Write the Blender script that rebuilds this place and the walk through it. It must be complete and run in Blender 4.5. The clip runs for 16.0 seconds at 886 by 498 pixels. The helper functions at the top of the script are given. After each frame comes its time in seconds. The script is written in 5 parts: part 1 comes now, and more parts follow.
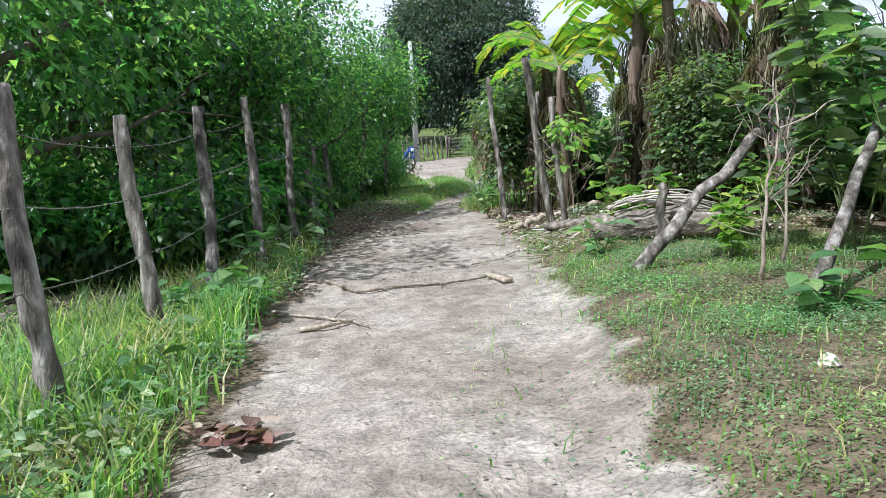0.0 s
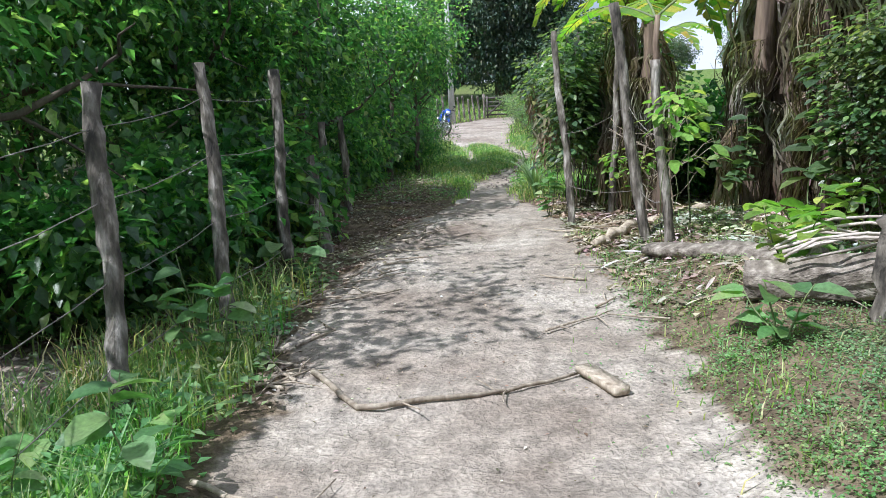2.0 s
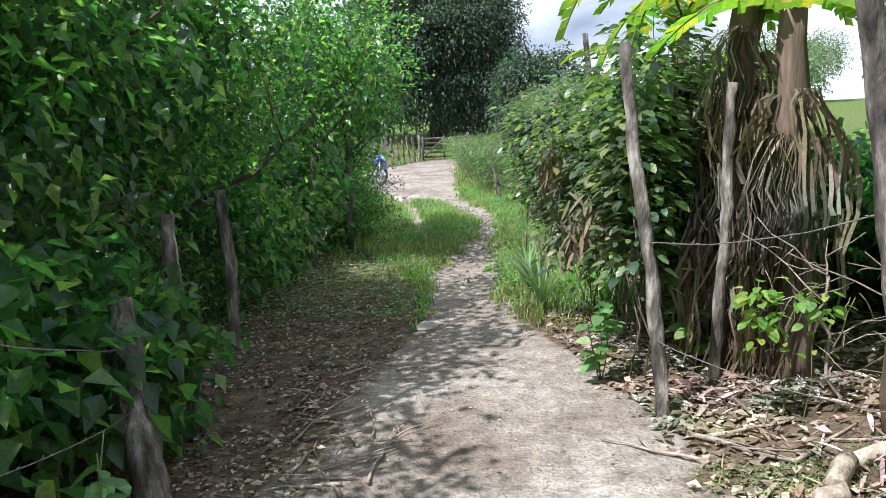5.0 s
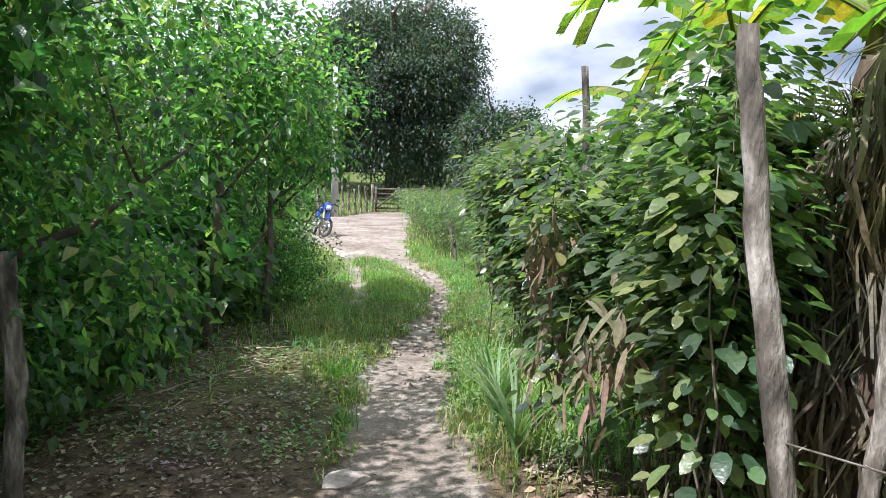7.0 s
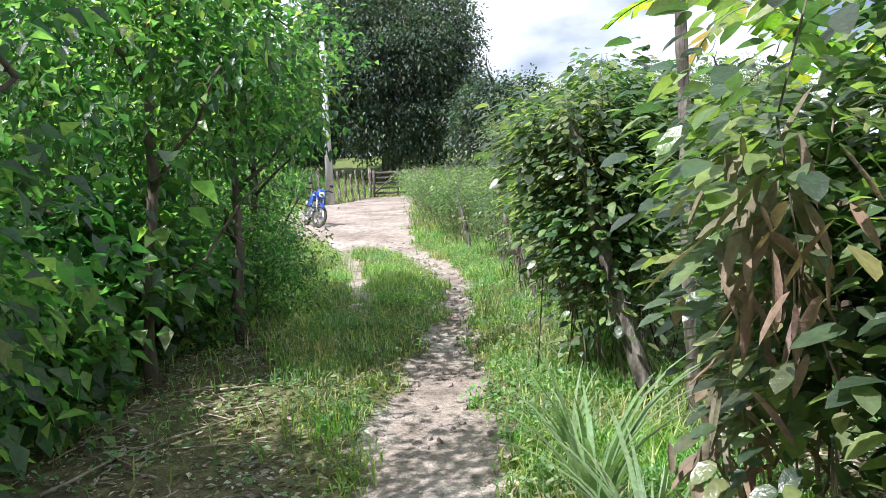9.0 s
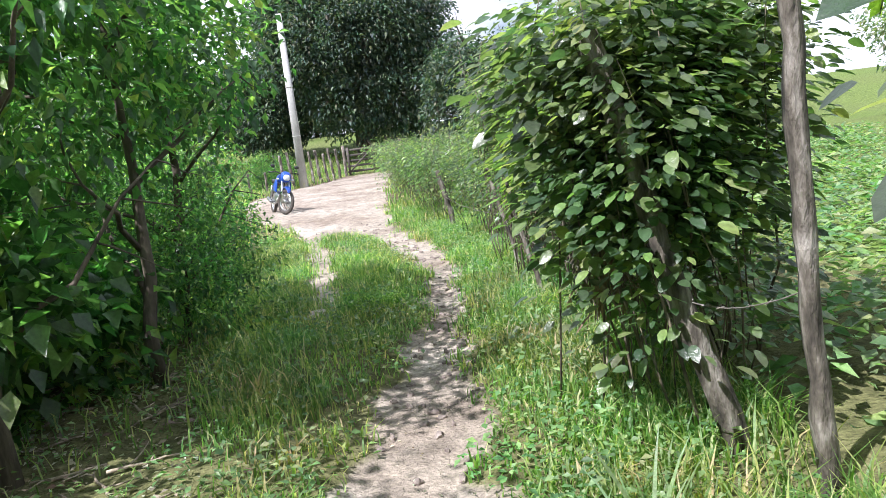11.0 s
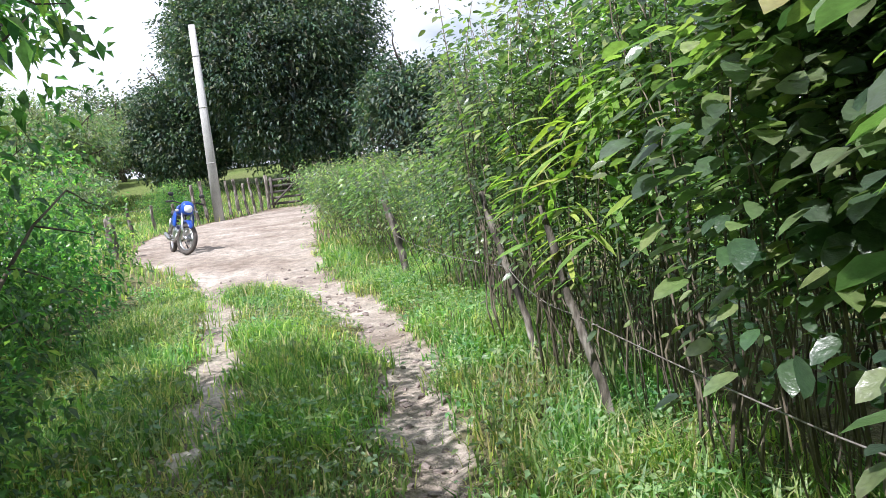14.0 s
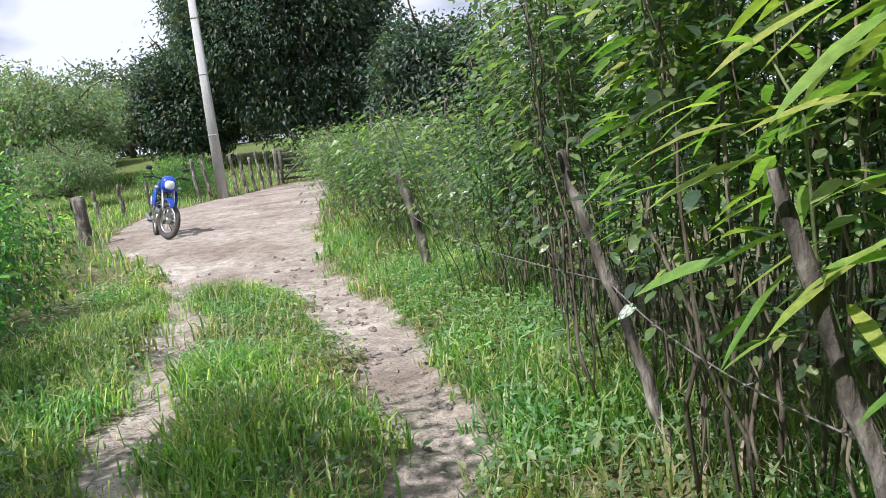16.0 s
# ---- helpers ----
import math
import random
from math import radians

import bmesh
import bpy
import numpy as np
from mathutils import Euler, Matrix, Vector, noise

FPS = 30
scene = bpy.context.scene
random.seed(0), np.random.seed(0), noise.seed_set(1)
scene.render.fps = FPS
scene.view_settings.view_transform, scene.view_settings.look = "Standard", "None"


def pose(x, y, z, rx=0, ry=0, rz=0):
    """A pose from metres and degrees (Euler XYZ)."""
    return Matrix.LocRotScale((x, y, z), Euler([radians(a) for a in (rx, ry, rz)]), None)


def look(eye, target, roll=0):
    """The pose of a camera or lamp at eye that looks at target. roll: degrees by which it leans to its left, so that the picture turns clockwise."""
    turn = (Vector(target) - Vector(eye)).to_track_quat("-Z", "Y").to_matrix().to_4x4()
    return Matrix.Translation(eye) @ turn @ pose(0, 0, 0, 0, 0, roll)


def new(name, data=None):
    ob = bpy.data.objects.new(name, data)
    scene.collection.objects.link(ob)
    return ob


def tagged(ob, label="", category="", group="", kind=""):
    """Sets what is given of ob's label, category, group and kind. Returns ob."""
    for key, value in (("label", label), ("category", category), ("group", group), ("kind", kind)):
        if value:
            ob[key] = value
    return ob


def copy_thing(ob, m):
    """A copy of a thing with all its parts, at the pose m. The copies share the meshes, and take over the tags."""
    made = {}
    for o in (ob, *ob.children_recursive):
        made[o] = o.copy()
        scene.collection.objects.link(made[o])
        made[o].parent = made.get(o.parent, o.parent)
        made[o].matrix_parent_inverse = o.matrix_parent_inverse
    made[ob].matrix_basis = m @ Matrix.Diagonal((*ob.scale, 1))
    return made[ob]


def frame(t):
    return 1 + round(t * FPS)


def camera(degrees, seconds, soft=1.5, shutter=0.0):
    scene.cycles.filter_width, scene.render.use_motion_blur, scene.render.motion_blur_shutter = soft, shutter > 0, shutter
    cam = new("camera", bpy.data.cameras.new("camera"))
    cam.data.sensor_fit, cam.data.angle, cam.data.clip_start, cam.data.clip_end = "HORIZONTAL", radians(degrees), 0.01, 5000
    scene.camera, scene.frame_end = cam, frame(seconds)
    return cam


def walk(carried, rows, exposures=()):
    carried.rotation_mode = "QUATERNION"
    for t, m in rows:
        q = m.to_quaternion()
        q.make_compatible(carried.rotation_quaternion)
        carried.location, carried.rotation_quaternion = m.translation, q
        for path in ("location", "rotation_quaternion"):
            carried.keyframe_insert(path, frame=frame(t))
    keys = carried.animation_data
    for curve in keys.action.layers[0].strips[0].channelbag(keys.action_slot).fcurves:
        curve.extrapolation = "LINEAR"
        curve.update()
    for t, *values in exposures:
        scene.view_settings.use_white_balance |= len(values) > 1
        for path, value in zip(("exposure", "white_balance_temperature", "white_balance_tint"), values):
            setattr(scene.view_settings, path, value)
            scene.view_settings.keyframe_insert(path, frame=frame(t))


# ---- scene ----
cam = camera(61.1, 16.0, soft=0.6)
PATH = [
    (0, (1.318, -2.041, 1.189), (1.1, -0.071, 0.924), -3.4),
    (0.5, (1.156, -1.329, 1.267), (0.865, 0.633, 1.012), -2.5),
    (1, (1.093, -0.664, 1.248), (0.81, 1.296, 0.966), -2.9),
    (1.5, (0.984, 0.083, 1.304), (0.659, 2.023, 0.945), -3.0),
    (2, (0.873, 0.803, 1.462), (0.563, 2.743, 1.089), -3.3),
    (2.5, (0.804, 1.585, 1.507), (0.584, 3.548, 1.19), -3.7),
    (3, (0.553, 2.351, 1.544), (0.239, 4.305, 1.261), -4.4),
    (3.5, (0.469, 3.098, 1.528), (0.281, 5.066, 1.226), -4.4),
    (3.7, (0.398, 3.426, 1.582), (0.239, 5.396, 1.278), -4.0),
    (5.8, (-0.098, 6.355, 1.764), (-0.156, 8.34, 1.529), -1.3),
    (6, (-0.052, 6.61, 1.775), (-0.067, 8.603, 1.604), -0.8),
    (6.5, (-0.052, 7.199, 1.764), (-0.05, 9.194, 1.613), -0.5),
    (7, (-0.035, 7.763, 1.752), (-0.022, 9.757, 1.599), 1.0),
    (7.5, (-0.039, 8.348, 1.733), (-0.031, 10.341, 1.564), 0.9),
    (8, (-0.135, 8.925, 1.696), (-0.131, 10.914, 1.491), -0.1),
    (8.5, (-0.168, 9.547, 1.637), (-0.155, 11.536, 1.431), -2.5),
    (8.7, (-0.22, 9.754, 1.634), (-0.215, 11.744, 1.439), -2.2),
    (10.8, (-0.091, 11.643, 1.542), (-0.043, 13.623, 1.263), -7.7),
    (11, (-0.104, 11.867, 1.539), (-0.068, 13.848, 1.264), -7.2),
    (11.5, (-0.166, 12.444, 1.529), (-0.153, 14.421, 1.229), -5.7),
    (12, (-0.155, 13.037, 1.487), (-0.09, 15.012, 1.175), -5.8),
    (12.5, (-0.256, 13.644, 1.44), (-0.152, 15.623, 1.167), -5.6),
    (13, (-0.266, 14.201, 1.391), (-0.058, 16.173, 1.125), -4.8),
    (13.5, (-0.3, 14.752, 1.398), (-0.098, 16.726, 1.152), -5.0),
    (14, (-0.281, 15.25, 1.385), (-0.044, 17.226, 1.178), -6.5),
    (14.5, (-0.213, 15.805, 1.364), (0.047, 17.78, 1.184), -5.8),
    (15, (-0.204, 16.367, 1.349), (0.036, 18.34, 1.129), -6.7),
    (15.5, (-0.135, 16.937, 1.32), (0.131, 18.903, 1.07), -7.2),
    (16, (-0.133, 17.535, 1.279), (0.047, 19.508, 1.01), -7.1),
]
walk(cam, [(t, look(eye, target, roll)) for t, eye, target, roll in PATH], exposures=[(0, 0.42, 5500, 13), (3.5, 0.52, 5550, 13), (6.5, 0.66, 5800, 17), (11, 0.9, 5850, 18), (12.5, 0.9, 5850, 18), (15, 0.55, 5850, 18), (16, 0.4, 5850, 18)])

# ---- world and sun ----
SUN_ELEV, SUN_AZ = radians(57), radians(-131)      # azimuth from +y towards +x
world = bpy.data.worlds.new("world")
scene.world = world
world.use_nodes = True
wn, wl = world.node_tree.nodes, world.node_tree.links
sky = wn.new("ShaderNodeTexSky")
sky.sky_type, sky.sun_disc = "NISHITA", False
sky.sun_elevation, sky.sun_rotation = SUN_ELEV, SUN_AZ
sky.dust_density, sky.air_density = 1.5, 1.0
co = wn.new("ShaderNodeTexCoord")
mp = wn.new("ShaderNodeMapping")
mp.inputs["Scale"].default_value = (1.6, 1.6, 4.0)
cl = wn.new("ShaderNodeTexNoise")
cl.inputs["Scale"].default_value, cl.inputs["Detail"].default_value = 1.7, 7.0
cr = wn.new("ShaderNodeMapRange")
cr.inputs["From Min"].default_value, cr.inputs["From Max"].default_value = 0.34, 0.52
mx = wn.new("ShaderNodeMix")
mx.data_type = "RGBA"
mx.inputs["B"].default_value = (13.6, 14.0, 14.5, 1)
wl.new(co.outputs["Generated"], mp.inputs["Vector"])
wl.new(mp.outputs["Vector"], cl.inputs["Vector"])
wl.new(cl.outputs["Fac"], cr.inputs["Value"])
wl.new(cr.outputs["Result"], mx.inputs["Factor"])
wl.new(sky.outputs["Color"], mx.inputs["A"])
wl.new(mx.outputs["Result"], wn["Background"].inputs["Color"])
wn["Background"].inputs["Strength"].default_value = 0.055

sun = new("sun", bpy.data.lights.new("sun", "SUN"))
sun.data.energy, sun.data.angle, sun.data.color = 5.0, radians(0.6), (1.0, 0.95, 0.86)
sdir = Vector((math.sin(SUN_AZ) * math.cos(SUN_ELEV), math.cos(SUN_AZ) * math.cos(SUN_ELEV), math.sin(SUN_ELEV)))
sun.matrix_world = look(sdir * 40, (0, 0, 0))

# ---- materials ----


def material(name):
    m = bpy.data.materials.new(name)
    m.use_nodes = True
    n = m.node_tree.nodes
    return m, n, m.node_tree.links, n["Principled BSDF"], n["Material Output"]


def ramp(n, stops):
    r = n.new("ShaderNodeValToRGB")
    e = r.color_ramp.elements
    while len(e) < len(stops):
        e.new(0.5)
    for el, (p, c) in zip(e, stops):
        el.position, el.color = p, (*c, 1)
    return r


def noise_tex(n, l, scale, detail=5.0, stretch=None, rough=0.55):
    c = n.new("ShaderNodeTexCoord")
    t = n.new("ShaderNodeTexNoise")
    t.inputs["Scale"].default_value, t.inputs["Detail"].default_value = scale, detail
    t.inputs["Roughness"].default_value = rough
    if stretch:
        m = n.new("ShaderNodeMapping")
        m.inputs["Scale"].default_value = stretch
        l.new(c.outputs["Object"], m.inputs["Vector"])
        l.new(m.outputs["Vector"], t.inputs["Vector"])
    else:
        l.new(c.outputs["Object"], t.inputs["Vector"])
    return t


def mixc(n, l, fac, a, b, mode="MIX"):
    m = n.new("ShaderNodeMix")
    m.data_type, m.blend_type = "RGBA", mode
    for key, v in (("Factor", fac), ("A", a), ("B", b)):
        if isinstance(v, (int, float)):
            m.inputs[key].default_value = v
        elif isinstance(v, tuple):
            m.inputs[key].default_value = (*v, 1)
        else:
            l.new(v, m.inputs[key])
    return m.outputs["Result"]


def leaf_mat(name, stops, gloss=0.45, through_light=0.35, spec=0.5):
    m, n, l, b, out = material(name)
    g = n.new("ShaderNodeNewGeometry")
    r = ramp(n, stops)
    l.new(g.outputs["Random Per Island"], r.inputs["Fac"])
    t = noise_tex(n, l, 1.3, 3)
    dark = mixc(n, l, 0.55, r.outputs["Color"], t.outputs["Color"], "OVERLAY")
    fine = noise_tex(n, l, 45, 3)
    col = mixc(n, l, 0.55, dark, fine.outputs["Fac"], "OVERLAY")
    l.new(col, b.inputs["Base Color"])
    b.inputs["Roughness"].default_value = gloss
    b.inputs["Specular IOR Level"].default_value = spec
    lb = n.new("ShaderNodeBump")
    lb.inputs["Strength"].default_value, lb.inputs["Distance"].default_value = 0.5, 0.01
    l.new(fine.outputs["Fac"], lb.inputs["Height"])
    l.new(lb.outputs["Normal"], b.inputs["Normal"])
    tr = n.new("ShaderNodeBsdfTranslucent")
    warm = mixc(n, l, 1.0, col, (1.75, 2.2, 0.95), "MULTIPLY")
    l.new(warm, tr.inputs["Color"])
    ms = n.new("ShaderNodeMixShader")
    ms.inputs["Fac"].default_value = through_light
    l.new(b.outputs["BSDF"], ms.inputs[1])
    l.new(tr.outputs["BSDF"], ms.inputs[2])
    l.new(ms.outputs["Shader"], out.inputs["Surface"])
    return m


def rough_mat(name, stops, scale, rough=0.85, stretch=None, bump=0.4, fine=60, metal=0.0):
    m, n, l, b, out = material(name)
    t = noise_tex(n, l, scale, 6, stretch)
    r = ramp(n, stops)
    l.new(t.outputs["Fac"], r.inputs["Fac"])
    f = noise_tex(n, l, fine, 4, stretch)
    o = n.new("ShaderNodeObjectInfo")
    hv = n.new("ShaderNodeHueSaturation")
    mr = n.new("ShaderNodeMapRange")
    mr.inputs["To Min"].default_value, mr.inputs["To Max"].default_value = 0.8, 1.2
    l.new(o.outputs["Random"], mr.inputs["Value"])
    l.new(mr.outputs["Result"], hv.inputs["Value"])
    l.new(mixc(n, l, 0.5, r.outputs["Color"], f.outputs["Fac"], "OVERLAY"), hv.inputs["Color"])
    l.new(hv.outputs["Color"], b.inputs["Base Color"])
    b.inputs["Roughness"].default_value, b.inputs["Metallic"].default_value = rough, metal
    bp = n.new("ShaderNodeBump")
    bp.inputs["Strength"].default_value, bp.inputs["Distance"].default_value = bump, 0.02
    l.new(f.outputs["Fac"], bp.inputs["Height"])
    l.new(bp.outputs["Normal"], b.inputs["Normal"])
    return m


M_TREE = leaf_mat("broad_leaf_green", [(0, (0.032, 0.078, 0.036)), (0.5, (0.07, 0.15, 0.06)), (0.85, (0.138, 0.245, 0.082)), (1, (0.27, 0.335, 0.11))], 0.33, 0.62, 0.9)
M_HEDGE = leaf_mat("hedge_leaf_green", [(0, (0.042, 0.072, 0.042)), (0.5, (0.088, 0.132, 0.066)), (0.85, (0.18, 0.24, 0.088)), (1, (0.27, 0.305, 0.125))], 0.34, 0.42, 1.0)
M_MANGO = leaf_mat("dark_tree_leaf", [(0, (0.039, 0.066, 0.057)), (0.6, (0.074, 0.116, 0.085)), (1, (0.181, 0.206, 0.143))], 0.6, 0.2, 0.35)
M_FAR = leaf_mat("far_tree_leaf", [(0, (0.061, 0.093, 0.072)), (0.6, (0.110, 0.147, 0.102)), (1, (0.183, 0.196, 0.116))], 0.55, 0.3)
M_GRASS = leaf_mat("grass_blade", [(0, (0.085, 0.165, 0.05)), (0.5, (0.18, 0.28, 0.086)), (0.8, (0.33, 0.375, 0.14)), (1, (0.58, 0.48, 0.32))], 0.45, 0.5)
M_WEED = leaf_mat("weed_leaf", [(0, (0.075, 0.148, 0.058)), (0.6, (0.152, 0.258, 0.105)), (1, (0.32, 0.38, 0.19))], 0.42, 0.35)
M_LIGHT = leaf_mat("young_leaf", [(0, (0.122, 0.216, 0.043)), (0.6, (0.207, 0.304, 0.058)), (1, (0.415, 0.412, 0.102))], 0.4, 0.4)
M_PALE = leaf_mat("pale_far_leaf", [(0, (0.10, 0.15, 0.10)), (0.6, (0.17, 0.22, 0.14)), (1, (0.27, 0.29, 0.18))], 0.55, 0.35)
M_BANANA = leaf_mat("banana_leaf", [(0, (0.12, 0.24, 0.03)), (0.7, (0.22, 0.32, 0.04)), (1, (0.45, 0.36, 0.05))], 0.4, 0.45)
M_DEAD = leaf_mat("dead_leaf", [(0, (0.07, 0.05, 0.035)), (0.45, (0.17, 0.13, 0.095)), (0.85, (0.29, 0.235, 0.18)), (1, (0.44, 0.38, 0.31))], 0.8, 0.18, 0.2)
M_LITTER = leaf_mat("leaf_litter", [(0, (0.11, 0.08, 0.057)), (0.6, (0.29, 0.235, 0.175)), (1, (0.55, 0.49, 0.41))], 0.85, 0.1, 0.2)
M_SHRED = leaf_mat("bleached_shred", [(0, (0.17, 0.13, 0.095)), (0.6, (0.34, 0.285, 0.23)), (1, (0.60, 0.56, 0.49))], 0.8, 0.15, 0.3)
M_BARK = rough_mat("bark", [(0.3, (0.05, 0.04, 0.03)), (0.7, (0.16, 0.13, 0.10))], 9, 0.9, (1, 1, 0.25))
M_POST = rough_mat("weathered_post_wood", [(0.34, (0.03, 0.026, 0.021)), (0.5, (0.13, 0.112, 0.09)), (0.58, (0.24, 0.215, 0.185)), (0.7, (0.44, 0.405, 0.36))], 13, 0.88, (1, 1, 0.3), 0.9, 46)
M_DRY = rough_mat("dry_wood", [(0.3, (0.16, 0.12, 0.08)), (0.7, (0.48, 0.41, 0.32))], 16, 0.85, (1, 1, 0.4), 0.5)
M_STEM = rough_mat("brown_stem", [(0.3, (0.055, 0.044, 0.032)), (0.5, (0.14, 0.115, 0.085)), (0.74, (0.33, 0.28, 0.21))], 18, 0.85, (1, 1, 0.2))
M_GSTEM = rough_mat("green_stem", [(0.3, (0.08, 0.12, 0.04)), (0.7, (0.19, 0.22, 0.09))], 18, 0.6, (1, 1, 0.2))
M_PSEUDO = rough_mat("banana_stem", [(0.3, (0.06, 0.04, 0.03)), (0.55, (0.15, 0.105, 0.075)), (0.75, (0.28, 0.22, 0.165))], 10, 0.8, (1, 1, 0.1))
M_WIRE = rough_mat("rusted_wire", [(0.3, (0.16, 0.13, 0.11)), (0.7, (0.36, 0.34, 0.32))], 30, 0.55, None, 0.1, 80, 0.6)
M_CONC = rough_mat("pole_concrete", [(0.3, (0.27, 0.27, 0.26)), (0.7, (0.40, 0.40, 0.385))], 4, 0.85, (1, 1, 0.3), 0.2)
M_STONE = rough_mat("pale_stone", [(0.3, (0.36, 0.30, 0.25)), (0.7, (0.56, 0.50, 0.44))], 12, 0.9)
M_PEBBLE = rough_mat("grey_pebble", [(0.3, (0.14, 0.11, 0.10)), (0.7, (0.32, 0.27, 0.24))], 12, 0.9)
M_LOG = rough_mat("log_wood", [(0.3, (0.07, 0.055, 0.042)), (0.5, (0.19, 0.16, 0.13)), (0.72, (0.40, 0.355, 0.30))], 14, 0.9, None, 0.9, 38)
M_GATE = rough_mat("dark_gate_wood", [(0.3, (0.045, 0.04, 0.035)), (0.7, (0.13, 0.115, 0.10))], 10, 0.85, (0.3, 1, 1))
M_BLUE = rough_mat("blue_paint", [(0.3, (0.012, 0.05, 0.28)), (0.7, (0.02, 0.075, 0.40))], 6, 0.28, None, 0.02)
M_BLACK = rough_mat("black_plastic", [(0.3, (0.012, 0.012, 0.013)), (0.7, (0.03, 0.03, 0.03))], 10, 0.5, None, 0.1)
M_TYRE = rough_mat("dusty_tyre", [(0.3, (0.03, 0.028, 0.026)), (0.7, (0.10, 0.085, 0.075))], 12, 0.9, None, 0.4)
M_CHROME = rough_mat("dull_metal", [(0.3, (0.42, 0.42, 0.42)), (0.7, (0.62, 0.62, 0.62))], 10, 0.3, None, 0.05, 60, 1.0)
M_LAMP = rough_mat("lamp_glass", [(0.3, (0.6, 0.62, 0.64)), (0.7, (0.75, 0.77, 0.8))], 10, 0.1, None, 0.02)


def ground_material():
    m, n, l, b, out = material("trodden_earth")
    at = n.new("ShaderNodeAttribute")
    at.attribute_name = "dirt"
    big = noise_tex(n, l, 0.9, 6)
    mid = noise_tex(n, l, 7, 6)
    fine = noise_tex(n, l, 42, 7)
    dirt = ramp(n, [(0.3, (0.20, 0.158, 0.125)), (0.5, (0.30, 0.257, 0.212)), (0.72, (0.435, 0.39, 0.335))])
    l.new(big.outputs["Fac"], dirt.inputs["Fac"])
    d2 = mixc(n, l, 0.8, dirt.outputs["Color"], mid.outputs["Fac"], "OVERLAY")
    soil = ramp(n, [(0.3, (0.075, 0.055, 0.036)), (0.55, (0.16, 0.12, 0.08)), (0.8, (0.27, 0.21, 0.14))])
    l.new(mid.outputs["Fac"], soil.inputs["Fac"])
    green = n.new("ShaderNodeAttribute")
    green.attribute_name = "green"
    turf = ramp(n, [(0.3, (0.06, 0.10, 0.02)), (0.7, (0.16, 0.24, 0.05))])
    l.new(mid.outputs["Fac"], turf.inputs["Fac"])
    s2 = mixc(n, l, green.outputs["Fac"], soil.outputs["Color"], turf.outputs["Color"])
    # worn margin between earth and verge
    wob = n.new("ShaderNodeMath")
    wob.operation = "ADD"
    l.new(at.outputs["Fac"], wob.inputs[0])
    sub = n.new("ShaderNodeMath")
    sub.operation = "MULTIPLY_ADD"
    sub.inputs[1].default_value, sub.inputs[2].default_value = 0.9, -0.45
    l.new(mid.outputs["Fac"], sub.inputs[0])
    l.new(sub.outputs[0], wob.inputs[1])
    st = n.new("ShaderNodeMapRange")
    st.interpolation_type = "SMOOTHSTEP"
    st.inputs["From Min"].default_value, st.inputs["From Max"].default_value = 0.3, 0.75
    l.new(wob.outputs[0], st.inputs["Value"])
    base = mixc(n, l, st.outputs["Result"], s2, d2)
    vo = n.new("ShaderNodeTexVoronoi")
    vo.feature = "DISTANCE_TO_EDGE"
    vo.inputs["Scale"].default_value = 9
    tc = n.new("ShaderNodeTexCoord")
    warp = mixc(n, l, 0.25, tc.outputs["Object"], mid.outputs["Color"], "ADD")
    l.new(warp, vo.inputs["Vector"])
    ck = n.new("ShaderNodeMapRange")
    ck.inputs["From Max"].default_value = 0.07
    l.new(vo.outputs["Distance"], ck.inputs["Value"])
    part_crack = n.new("ShaderNodeMapRange")
    part_crack.inputs["From Min"].default_value, part_crack.inputs["From Max"].default_value = 0.45, 0.6
    part_crack.inputs["To Min"].default_value, part_crack.inputs["To Max"].default_value = 0.0, 0.3
    l.new(big.outputs["Fac"], part_crack.inputs["Value"])
    crack = mixc(n, l, ck.outputs["Result"], (0.45, 0.40, 0.36), (1, 1, 1))
    base = mixc(n, l, part_crack.outputs["Result"], base, mixc(n, l, 1.0, base, crack, "MULTIPLY"))
    l.new(mixc(n, l, 0.75, base, fine.outputs["Fac"], "OVERLAY"), b.inputs["Base Color"])
    b.inputs["Roughness"].default_value = 0.95
    b.inputs["Specular IOR Level"].default_value = 0.2
    h1 = n.new("ShaderNodeMath")
    h1.operation = "MULTIPLY_ADD"
    h1.inputs[1].default_value = 0.5
    l.new(fine.outputs["Fac"], h1.inputs[0])
    l.new(mid.outputs["Fac"], h1.inputs[2])
    h2 = n.new("ShaderNodeMath")
    h2.operation = "MULTIPLY_ADD"
    h2.inputs[1].default_value = 0.10
    l.new(ck.outputs["Result"], h2.inputs[0])
    l.new(h1.outputs[0], h2.inputs[2])
    bp = n.new("ShaderNodeBump")
    bp.inputs["Strength"].default_value, bp.inputs["Distance"].default_value = 1.0, 0.035
    l.new(h2.outputs[0], bp.inputs["Height"])
    l.new(bp.outputs["Normal"], b.inputs["Normal"])
    return m


M_GROUND = ground_material()

# ---- tools ----
rng = np.random.default_rng(7)


